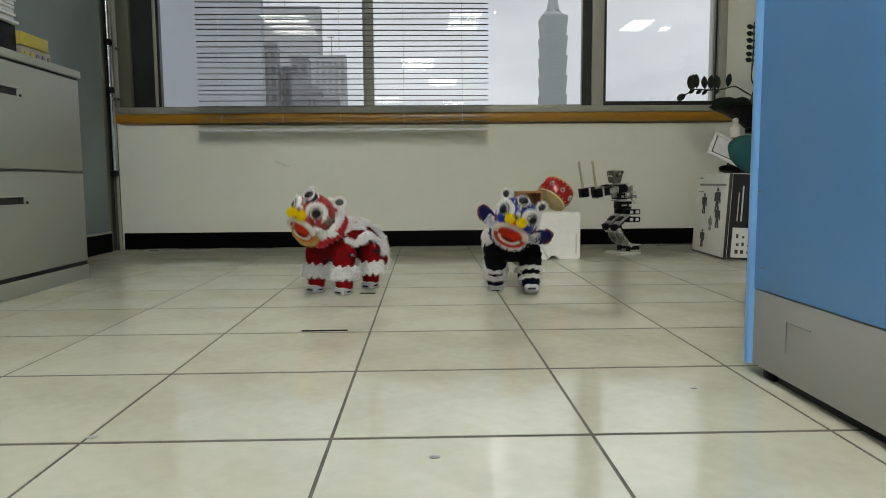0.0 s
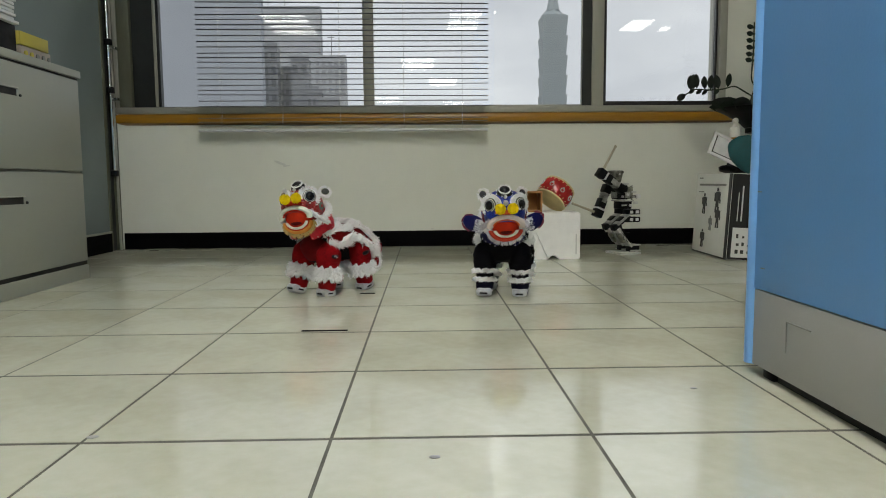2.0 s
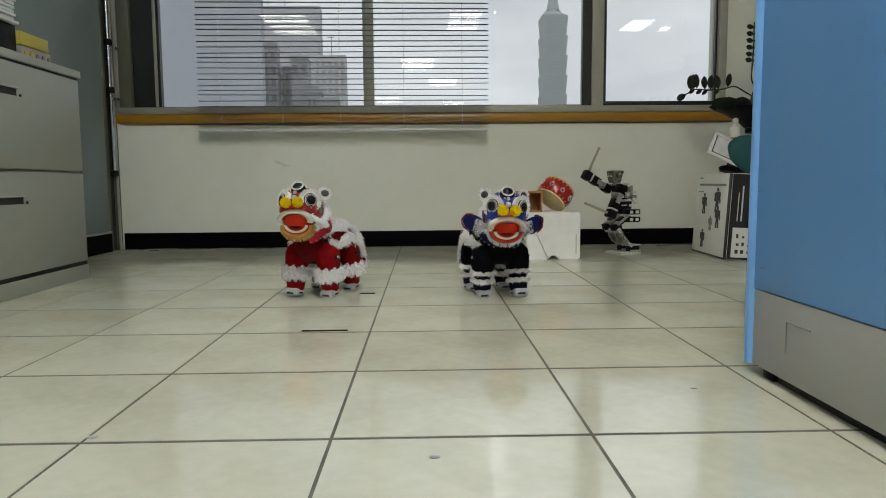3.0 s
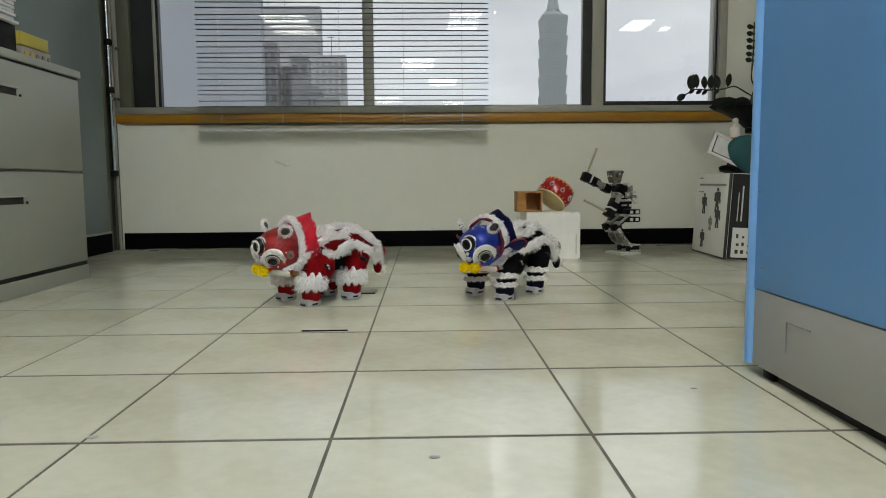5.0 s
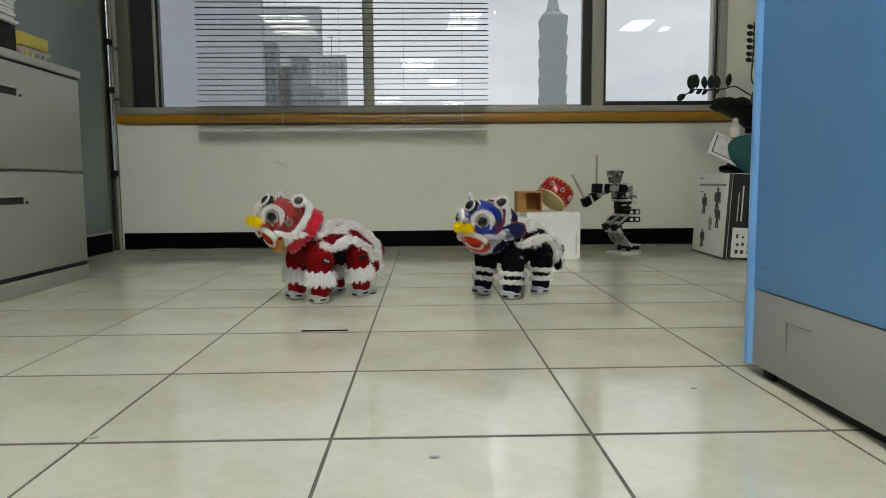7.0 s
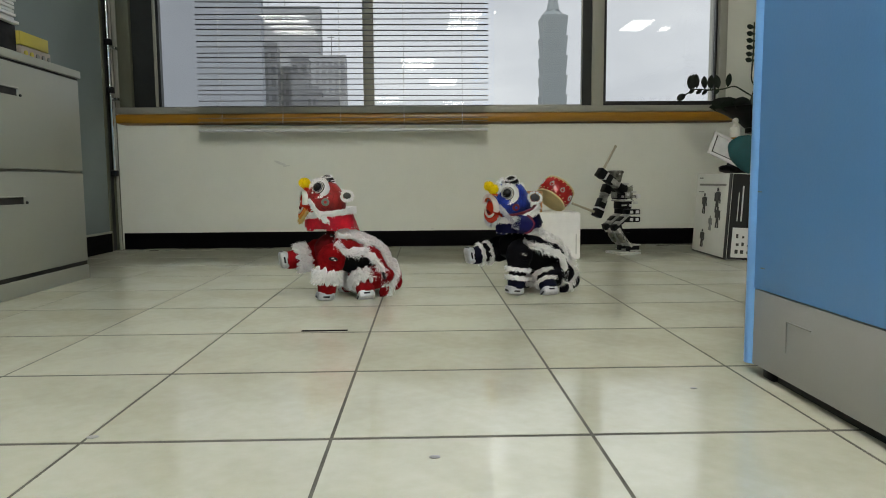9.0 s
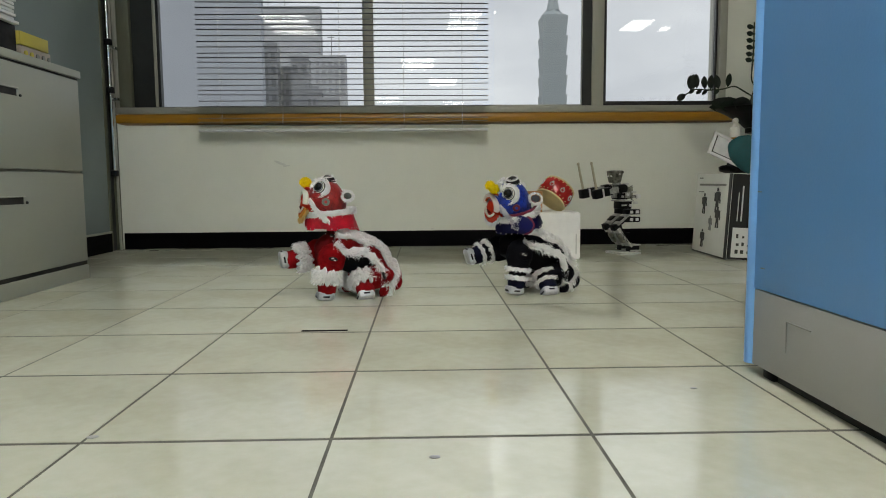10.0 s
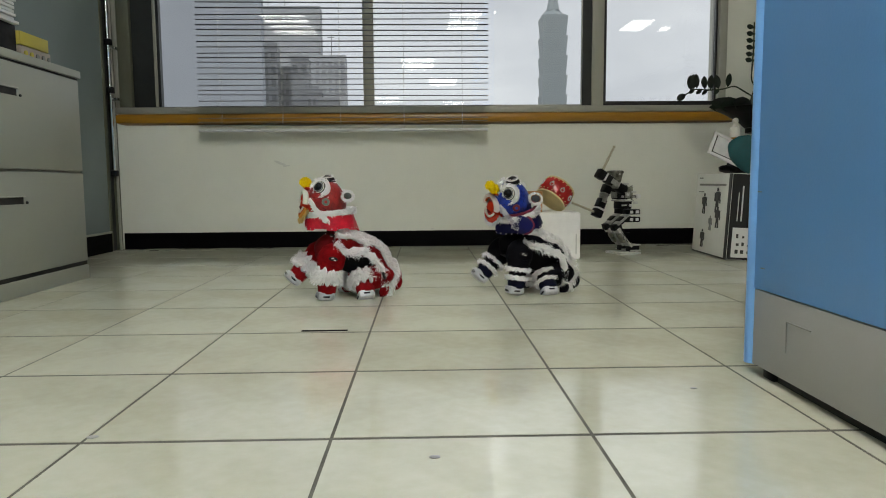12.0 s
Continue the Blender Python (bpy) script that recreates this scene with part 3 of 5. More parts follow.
def plant():
    p = thing("potted_plant", "dark green plant with paired oval leaves in a dark bowl", "plant", pose(1.56, 2.20, 0.535))
    bm = bmesh.new()
    n, prof = 28, [(0.0, 0.05), (0.03, 0.08), (0.06, 0.13), (0.078, 0.165), (0.085, 0.172), (0.080, 0.165), (0.10, 0.10), (0.115, 0.04)]
    loops = [[bm.verts.new((r * math.cos(2 * math.pi * k / n), r * math.sin(2 * math.pi * k / n), z)) for k in range(n)] for z, r in prof]
    for a, b in zip(loops, loops[1:]):
        for k in range(n):
            bm.faces.new((a[k], a[(k + 1) % n], b[(k + 1) % n], b[k]))
    bm.faces.new(loops[0]), bm.faces.new(loops[-1])
    part("bowl", bm, POT, p, "dark glazed bowl heaped with soil")

    def leaf(at, way, size, wide):
        up = Vector(way).normalized()
        side = up.cross(Vector((random.uniform(-0.5, 0.5), 1, 0.1))).normalized()
        at = Vector(at)
        bm = bmesh.new()
        pts = [(0, 0), (.30, .22), (.42, .5), (.30, .80), (0, 1), (-.30, .80), (-.42, .5), (-.30, .22)]
        vs = [bm.verts.new(at + side * x * wide + up * z * size + Vector((0, 0.10 * size * abs(x), 0))) for x, z in pts]
        bm.faces.new((vs[0], vs[1], vs[2], vs[3], vs[4]))
        bm.faces.new((vs[0], vs[4], vs[5], vs[6], vs[7]))
        bmesh.ops.solidify(bm, geom=list(bm.faces), thickness=0.0008)
        part("leaf", bm, LEAF, p, smooth=False)

    def along(knots, f):
        f = min(f, 0.9999) * (len(knots) - 1)
        return Vector(knots[int(f)]).lerp(Vector(knots[int(f) + 1]), f - int(f))
    for knots, uprights, unders in (([(0.02, 0, 0.11), (-0.113, -0.020, 0.179), (-0.162, -0.020, 0.164), (-0.223, -0.020, 0.160), (-0.285, -0.020, 0.165), (-0.324, -0.020, 0.143)], (0.32, 0.47, 0.58, 0.66, 0.775, 0.83, 0.88), (0.45, 0.62, 0.70, 0.80)),
                                    ([(0.02, 0, 0.11), (-0.042, -0.020, 0.207), (-0.036, -0.020, 0.326), (-0.036, -0.020, 0.445)], (), ()), ([(-0.02, 0.03, 0.11), (0.03, 0.06, 0.24), (0.10, 0.09, 0.34)], (0.5, 0.7, 0.9), (0.6, 0.8))):
        bm = bmesh.new()
        tube(bm, [along(knots, k / 16) for k in range(17)], 0.0032, 6)
        part("stem", bm, STEM, p)
        for k, f in enumerate(uprights):
            leaf(along(knots, f) + Vector((0, 0, 0.002)), (random.uniform(-0.25, 0.2), random.uniform(-.2, .2), 1), random.uniform(0.058, 0.070), 0.036)
        for f in unders:
            leaf(along(knots, f), (-0.9, -0.5, -0.55), 0.045, 0.022)
    leaf((-0.324, -0.020, 0.143), (-0.9, 0.1, -0.55), 0.045, 0.036)
    for f in (0.55, 0.62, 0.70, 0.78, 0.86, 0.94):
        leaf(along([(0.02, 0, 0.11), (-0.042, -0.020, 0.207), (-0.036, -0.020, 0.326), (-0.036, -0.020, 0.445)], f), (-1, -0.15, 0.15), 0.036, 0.026)
        leaf(along([(0.02, 0, 0.11), (-0.042, -0.020, 0.207), (-0.036, -0.020, 0.326), (-0.036, -0.020, 0.445)], f), (1, 0.15, 0.15), 0.036, 0.026)
    for k in range(9):
        a = radians(150 + 22 * k)
        leaf((0.04 * math.cos(a), 0.04 * math.sin(a), 0.10), (math.cos(a), math.sin(a), 0.10 * math.sin(k * 2.0)), 0.16, 0.07)


plant()

for (x, z, w, h, a) in ((-0.585, 0.405, 0.030, 0.006, 20), (-0.555, 0.392, 0.018, 0.004, -10), (0.14, 0.084, 0.006, 0.003, 0)):
    bm = bmesh.new()
    ball(bm, (0, 0, 0), (w, 0.0006, h), 14)
    for v in bm.verts:
        v.co.z += 0.004 * noise.noise(v.co * 120)
    tagged(part("wall_scuff", bm, SCUFF, m=pose(x, WALL_Y - 0.0004, z, 0, a, 0)), "faint grey scuff on the cream wall", "stain", "wall scuffs")

# ---- foam block, wooden box and drum ----
foam = thing("polystyrene_block", "white polystyrene packing block with a notch", "block", pose(0.613, 1.893, 0))
bm = bmesh.new()
outline = [(-0.107, 0), (-0.022, 0)] + [(0.019 * math.cos(radians(a)), 0.016 * math.sin(radians(a))) for a in range(180, -1, -30)] + [(0.107, 0), (0.107, 0.186), (-0.107, 0.186)]
lo = [bm.verts.new((x, 0, z)) for x, z in outline]
hi = [bm.verts.new((x, 0.19, z)) for x, z in outline]
bm.faces.new(lo), bm.faces.new(hi)
for k in range(len(lo)):
    bm.faces.new((lo[k], lo[(k + 1) % len(lo)], hi[(k + 1) % len(lo)], hi[k]))
bmesh.ops.bevel(bm, geom=[e for e in bm.edges if e.calc_length() > 0.1], offset=0.004, segments=2, affect="EDGES")
part("block", bm, FOAM, foam)
# flat grey strip stands for the shade inside a groove
boxes("slot", INK_PALE, foam, ((0.088, -0.0012, 0.02), (0.0925, 0.001, 0.10)), label="moulded groove drawn as a shade-grey strip")
wb = thing("wooden_box", "open orange plywood box on the foam block", "box", pose(0.474, 1.93, 0.1865))
boxes("board", WOOD, wb, ((0, 0, 0), (0.10, 0.10, 0.006)))
boxes("board", WOOD, wb, ((0, 0, 0.076), (0.10, 0.10, 0.083)))
boxes("board", WOOD, wb, ((0, 0, 0.006), (0.034, 0.10, 0.076)))
boxes("board", WOOD, wb, ((0.093, 0, 0.006), (0.10, 0.10, 0.076)))
boxes("board", WOOD, wb, ((0.034, 0.09, 0.006), (0.093, 0.10, 0.076)))

drum = thing("drum", "small red lacquered drum with a hide skin, tilted", "drum", facing((0.636, 1.985, 0.2595), (0.60, 0.34, 0.72)))
bm = bmesh.new()
n, prof = 28, [(-0.036, 0.063), (-0.02, 0.0685), (0.0, 0.071), (0.02, 0.0685), (0.036, 0.063)]
loops = [[bm.verts.new((r * math.cos(2 * math.pi * k / n), r * math.sin(2 * math.pi * k / n), z)) for k in range(n)] for z, r in prof]
for p, q in zip(loops, loops[1:]):
    for k in range(n):
        bm.faces.new((p[k], p[(k + 1) % n], q[(k + 1) % n], q[k]))
part("shell", bm, DRUM_RED, drum, "red lacquered shell")
for s in (-1, 1):
    bm = bmesh.new()
    rod(bm, (0, 0, 0.0355 * s), (0, 0, 0.0385 * s), 0.0635, 0.0635, 28)
    ring(bm, pose(0, 0, 0.036 * s), 0.0625, 0.0042, 28, 6)
    part("skin", bm, HIDE, drum, "yellowed hide skin")
    bm = bmesh.new()
    for k in range(22):
        a = 2 * math.pi * k / 22
        ball(bm, (0.0675 * math.cos(a), 0.0675 * math.sin(a), 0.026 * s), 0.0024, 6)
    part("stud_band", bm, BRASS, drum, "row of brass studs")
for a in (0, 40, 80, 120, 160, 200, 240, 280, 320):
    bm = bmesh.new()
    c, s = math.cos(radians(a)), math.sin(radians(a))
    ball(bm, (0.0715 * c, 0.0715 * s, 0.006), 0.005, 10)
    ring(bm, facing((0.0725 * c, 0.0725 * s, -0.004), (c, s, 0)), 0.008, 0.0016, 14, 6)
    part("handle_ring", bm, SILVER, drum, "silver ring handle")

for (x0, x1, y, w) in ((-0.156, -0.060, 0.615, 0.006), (-0.078, -0.037, 1.098, 0.006)):
    tagged(boxes("tape_mark", TAPE, None, ((x0, y - w, 0.0005), (x1, y + w * 0.3, 0.0022)), bevel=0.0004), "short strip of black tape on the floor", "tape", "floor tape marks")
for (x, y, r) in ((0.113, -0.062, 0.005), (-0.307, 0.018, 0.006), (0.503, 0.179, 0.004)):
    bm = bmesh.new()
    ball(bm, (x, y, 0.0008), (r * 1.3, r, 0.0007), 14)
    tagged(part("floor_stain", bm, INK_GREY), "small grey stain spot on the floor tile", "stain", "floor stains")


# ---- lion-dance robots ----
def fur(bm, at, way, length, width=0.0035, droop=0.35):
    """One tapered, bent lock of pile."""
    way = Vector(way).normalized()
    side = way.cross(Vector((random.uniform(-1, 1), random.uniform(-1, 1), random.uniform(-1, 1))))
    if side.length < 1e-3:
        side = Vector((1, 0, 0))
    side = side.normalized() * width * 0.5
    a = Vector(at)
    b = a + way * length * 0.55
    c = a + way * length + Vector((0, 0, -droop * length))
    v = [bm.verts.new(p) for p in (a - side, a + side, b + side * 0.9, b - side * 0.9, c)]
    bm.faces.new(v[:4]), bm.faces.new((v[3], v[2], v[4]))


def jitter(s):
    return Vector((random.uniform(-s, s), random.uniform(-s, s), random.uniform(-s, s)))


def cuff(bm, z, r, count, length, spread=0.008):
    for k in range(24):
        level = z + spread * 0.6 * math.sin(k * 2.1)
        a = 2 * math.pi * k / 24
        ball(bm, (math.cos(a) * r * 0.95, math.sin(a) * r * 0.95, level), (0.009, 0.009, spread + 0.003), 6)
    for k in range(int(count * 3.0)):
        a = random.uniform(0, 2 * math.pi)
        d = Vector((math.cos(a), math.sin(a), 0))
        fur(bm, d * (r + random.uniform(0.0, 0.007)) + Vector((0, 0, z + random.uniform(-spread, spread))),
            d + jitter(0.6) + Vector((0, 0, -0.35)), length * random.uniform(0.4, 1.05), 0.0019, 0.25)


HIPS = ((0.066, 0.053), (0.066, -0.053), (-0.066, 0.053), (-0.066, -0.053))
HIP_Z, THIGH, NECK = 0.138, 0.068, (0.070, 0.0, 0.2095)


def lion_kind(R):
    lion = thing("lion_robot", R["label"], "robot lion", group="dancing lion robots")
    lion.scale = (0.892, 0.892, 0.892)
    # trunk, neck and draped back cloth
    body = part("body", bmesh_boxes(((-0.085, -0.036, 0.105), (0.085, 0.036, 0.175)), ((0.045, -0.03, 0.15), (0.085, 0.03, 0.195))), SERVO, lion, "black robot trunk", smooth=False)
    bm = bmesh.new()
    rod(bm, (0.060, 0, 0.16), (0.078, 0, 0.232), 0.024, 0.024, 16)
    part("neck", bm, R["collar"], body)
    bm = bmesh.new()
    ball(bm, (0.080, 0, 0.150), (0.028, 0.055, 0.042), 18)
    for v in bm.verts:
        v.co += 0.004 * noise.noise_vector(v.co * 60)
    part("chest", bm, R["chest"], body)

    def back(u, v):
        """A place on the draped back: u from the neck (0) to the tail (1), v across (-1 to 1)."""
        x = 0.078 - 0.218 * u
        ang = v * radians(100 - 30 * math.exp(-((u - 0.52) / 0.17) ** 2))
        rr = 0.060 + 0.018 * math.sin(u * math.pi)
        top = 0.172 + 0.010 * math.sin(u * 3.0) - 0.13 * max(0, u - 0.55) ** 1.3
        return Vector((x - 0.02 * (1 - abs(v)) * u, rr * math.sin(ang) * 1.05, top + 0.040 * math.cos(ang) - 0.028 * abs(v) ** 3 * (0.4 + u)))
    bm = bmesh.new()
    nu, nv = 26, 22
    g = [[bm.verts.new(back(i / nu, -1 + 2 * j / nv) + 0.003 * noise.noise_vector(Vector((i * .7, j * .7, 0)))) for j in range(nv + 1)] for i in range(nu + 1)]
    for i in range(nu):
        for j in range(nv):
            bm.faces.new((g[i][j], g[i + 1][j], g[i + 1][j + 1], g[i][j + 1]))
    bmesh.ops.solidify(bm, geom=list(bm.faces), thickness=0.003)
    cape = part("cape", bm, R["cape"], lion, "draped back cloth")
    for v0 in (-0.92, -0.50, -0.16, 0.16, 0.50, 0.92):
        bm = bmesh.new()
        wave = random.uniform(0, 6)
        line = [back(k / 18, v0 + 0.05 * math.sin(k * 0.9 + wave)) + Vector((0, 0, 0.003)) for k in range(19)]
        tube(bm, line, 0.0092, 8, 0.012)
        for k in range(2300):
            u = random.random()
            p = back(u, v0 + 0.05 * math.sin(u * 16.2 + wave) + random.uniform(-0.075, 0.075))
            n = Vector((-0.5, p.y * 12, (p.z - 0.155) * 16))
            n = n.normalized() + jitter(0.8)
            lump = 0.5 + noise.noise(p * 55)
            fur(bm, p + n.normalized() * (0.003 + 0.008 * lump), n, random.uniform(0.004, 0.008) + 0.008 * max(0.0, lump), 0.0019, 0.25)
        part("fur_band", bm, R["fur"], cape, "fluffy white pile band")
    bm = bmesh.new()
    for k in range(1200):
        v = random.uniform(-1, 1)
        p = back(random.uniform(0.90, 1.0), v)
        fur(bm, p, Vector((-1, p.y * 6, -0.25)) + jitter(0.5), random.uniform(0.010, 0.024), 0.0022, 0.35)
    part("tail_fringe", bm, R["fur"], cape)
    for k, (u, v) in enumerate(((1.0, -0.5), (1.0, 0.5), (1.0, 0.0), (0.86, -0.98), (0.86, 0.98))):
        p = back(u, v)
        bm = bmesh.new()
        ball(bm, p + Vector((-0.014, 0, -0.018)), (0.015, 0.012, 0.022), 10)
        part("tassel", bm, R["leg"], cape)
    # legs: a thigh hung from the hip, a shin from the knee
    thighs, shins = [], []
    for k, (x, y) in enumerate(HIPS):
        front, s = x > 0, 1 if y > 0 else -1
        end = "front" if front else "rear"
        bm = bmesh.new()
        ball(bm, (0, 0, -0.016), (0.043 if front else 0.036, 0.036, 0.049), 20)
        rod(bm, (0, 0, -0.030), (0, 0, -0.066), 0.037, 0.031, 18)
        for v in bm.verts:
            v.co += 0.0035 * noise.noise_vector(v.co * 70)
        thigh = part(end + "_thigh", bm, R["leg"], lion, R["leg_label"], m=pose(x, y, HIP_Z))
        bm = bmesh.new()
        ball(bm, (0.003, 0.0315 * s, -0.012), (0.015, 0.0066, 0.007), 14)
        joint = part("hip_joint", bm, SERVO, thigh, "dark servo joint")
        if front:
            bm = bmesh.new()
            ring(bm, facing((0.006, 0.0375 * s, -0.013), (0, s, 0.2)), 0.0040, 0.0012, 12, 6, 20, 180)
            box(bm, (-0.004, 0.036 * s, -0.0155), (0.003, 0.0385 * s, -0.0135), 0.0006)
            part("cable_plug", bm, TEETH, thigh, "small white cable hook")
        bm = bmesh.new()
        rod(bm, (0, 0, 0.004), (0, 0, -0.050), 0.027, 0.0235, 16)
        shin = part(end + "_shin", bm, R["leg"], lion, R["shin_label"], m=pose(x, y, HIP_Z - THIGH))
        for z, r, count, length, spread in R["cuffs"]:
            bm = bmesh.new()
            cuff(bm, z, r, count, length, spread)
            part("fur_cuff", bm, R["cuff"], shin)
        bm = bmesh.new()
        rod(bm, (0, 0, -0.046), (0, 0, -0.024), 0.0265, 0.0285, 16)
        for v in bm.verts:
            v.co += 0.002 * noise.noise_vector(v.co * 90)
        part("ankle_band", bm, R["band"], shin)
        bm = bmesh.new()
        box(bm, (-0.022, -0.0235, -0.0695), (0.031, 0.0235, -0.042), 0.0115)
        part("shoe", bm, R["shoe"], shin, "silver-grey shoe")
        bm = bmesh.new()
        box(bm, (0.029, -0.012, -0.062), (0.031, 0.012, -0.055), 0.0005)
        part("shoe_slot", bm, SERVO, shin)
        for q in (-1, 1):
            bm = bmesh.new()
            box(bm, (-0.004, 0.0225 * q, -0.060), (0.016, 0.0243 * q, -0.055), 0.0005)
            part("shoe_mark", bm, SERVO, shin)
        thighs.append(thigh), shins.append(shin)
    # head, hung from the neck
    bm = bmesh.new()
    ball(bm, (0.066, 0, 0.062), (0.066, 0.058, 0.052), 28)
    for v in bm.verts:
        if v.co.x > 0.10:
            v.co.x = 0.10 + (v.co.x - 0.10) * 0.75
        v.co.z += 0.010 * math.exp(-((v.co.x - 0.06) / 0.03) ** 2) * (1 if v.co.z > 0.06 else 0)
    head = part("head", bm, R["skin"], lion, R["head_label"], m=pose(*NECK))
    head.scale = (1.062, 1.062, 1.062)
    for s in (1, -1):
        way = Vector((0.70, 0.66 * s, 0.16)).normalized()
        m = facing(Vector((0.0965, 0.0375 * s, 0.0885)), way)
        turn = m.to_quaternion().to_matrix().to_4x4()
        bm = bmesh.new()
        ball(bm, m @ Vector((0, 0, -0.006)), (0.031, 0.028, 0.013), 22, turn)
        eye = part("eye", bm, FUR_WHITE, head, "large white-rimmed eye")
        bm = bmesh.new()
        for k in range(700):
            a = random.uniform(0, 6.283)
            d = Vector((math.cos(a), math.sin(a) * 0.92, 0))
            fur(bm, m @ (d * random.uniform(0.0205, 0.032) + Vector((0, 0, 0.001))), m.to_3x3() @ (d * 0.8 + Vector((0, 0, 0.7)) + jitter(0.6)), 0.0055, 0.0026, 0.1)
        part("eye_fur", bm, FUR_WHITE, eye)
        for r0, z, c in ((0.0200, 0.0060, EYE_BLACK), (0.0182, 0.0075, TEETH), (0.0160, 0.0085, EYE_BLACK), (0.0146, 0.0092, PEARL), (0.0128, 0.0100, EYE_BLACK)):
            bm = bmesh.new()
            rod(bm, m @ Vector((0, 0, z - 0.005)), m @ Vector((0, 0, z)), r0, r0 * 0.96, 22)
            part("iris", bm, c, eye)
        bm = bmesh.new()
        ball(bm, m @ Vector((0, 0, 0.009)), (0.0085, 0.0085, 0.005), 14, turn)
        part("pupil", bm, EYE_BLACK, eye)
        # pompon
        bm = bmesh.new()
        c0 = Vector((0.135, 0.0168 * s, 0.0862))
        ball(bm, c0, 0.0120, 14)
        for k in range(300):
            d = jitter(1.0)
            if d.length > 0.1:
                d.normalize()
                fur(bm, c0 + d * 0.0110, d + jitter(0.3), 0.0052, 0.0034, 0.0)
        part("pompon", bm, POMPON, head, "yellow pompon")
        # ear
        e = R["ear_size"]
        mm = facing((0.0205, 0.0545 * s, 0.103), (0.62, 0.70 * s, 0.25))
        bm = bmesh.new()
        ball(bm, mm.translation, (0.012 * e, 0.0095 * e, 0.006), 14, mm.to_quaternion().to_matrix().to_4x4())
        ear = part("ear", bm, R["ear"], head)
        bm = bmesh.new()
        for k in range(260):
            a = random.uniform(0, 6.283)
            d = Vector((0.0145 * e * math.cos(a), 0.012 * e * math.sin(a), random.uniform(-0.006, 0.003)))
            fur(bm, mm @ d, mm.to_3x3() @ (Vector((d.x, d.y, 0)).normalized() + jitter(0.6)), 0.008, 0.0026, 0.1)
        part("ear_fur", bm, FUR_WHITE, ear)
        # cheek disc
        bm = bmesh.new()
        mm = facing((0.068, 0.0560 * s, 0.061), (0.12, 1.0 * s, 0.0))
        rod(bm, mm @ Vector((0, 0, -0.002)), mm @ Vector((0, 0, 0.005)), 0.0115, 0.010, 18)
        disc = part("cheek_disc", bm, R["disc"], head, R["disc_label"])
        bm = bmesh.new()
        rod(bm, mm @ Vector((0, 0, 0.003)), mm @ Vector((0, 0, 0.0065)), 0.0045, 0.004, 12)
        part("disc_centre", bm, R["skin"], disc)
        # white trim from the lip along the cheek
        bm = bmesh.new()
        def trim(f):
            return Vector((0.110 - 0.070 * f, (0.040 + 0.020 * math.sin(f * 1.9)) * s, 0.048 - 0.034 * math.sin(f * 1.45)))
        tube(bm, [trim(k / 10) for k in range(11)], 0.0065, 8, 0.004)
        for k in range(420):
            f = random.random()
            fur(bm, trim(f) + jitter(0.005), Vector((0.3 - f, 1.0 * s, -0.1)) + jitter(0.8), 0.009, 0.0028, 0.2)
        part("cheek_trim", bm, R["trim"], head)
    # slanting collar: a ring of pile, then a ruffle behind it
    c, up, out = Vector((0.040, 0, 0.040)), Vector((-0.058, 0, 0.035)), Vector((-0.515, 0, -0.857))
    def hoop(a, grow=1.0, away=0.0):
        return c + Vector((0, 0.060 * grow * math.cos(a), 0)) + up * (grow * math.sin(a)) + out * away
    bm = bmesh.new()
    tube(bm, [hoop(math.radians(-68 + 316 * k / 44)) for k in range(45)], 0.0080, 8, 0.004)
    for k in range(2600):
        a = radians(random.uniform(-70, 250))
        d = hoop(a) - c
        fur(bm, hoop(a, random.uniform(1.0, 1.12), random.uniform(-0.008, 0.008)), d.normalized() + out * 0.2 + jitter(0.6), random.uniform(0.004, 0.010), 0.0020, 0.2)
    part("collar_fur", bm, FUR_WHITE, head, "white pile collar")
    bm = bmesh.new()
    rows = []
    for k in range(61):
        a = radians(-70 + 320 * k / 60)
        low = 1 - math.sin(a)
        w = math.sin(k * 0.62) * 0.8 + 0.25 * math.sin(k * 1.9)
        peak = math.exp(-((math.degrees(a) - 90) / 17) ** 2)
        rows.append([bm.verts.new(hoop(a, 1.0, 0.004)), bm.verts.new(hoop(a, R["flare"] - 0.03 + 0.018 * w, 0.020)),
                     bm.verts.new(hoop(a, R["flare"] + 0.022 * w + 0.16 * peak, 0.052 + 0.004 * w - 0.006 * low + 0.012 * peak))])
    for p, q in zip(rows, rows[1:]):
        bm.faces.new((p[0], q[0], q[1], p[1])), bm.faces.new((p[1], q[1], q[2], p[2]))
    bmesh.ops.solidify(bm, geom=list(bm.faces), thickness=0.002)
    ruff = part("ruffle", bm, R["ruffle"], head, R["ruffle_label"])
    for k in range(26):
        a = radians(-66 + 312 * k / 25)
        bm = bmesh.new()
        ball(bm, hoop(a, R["flare"] + 0.02, 0.050 - 0.006 * (1 - math.sin(a))), 0.0016, 6)
        part("sequin", bm, SILVER, ruff)
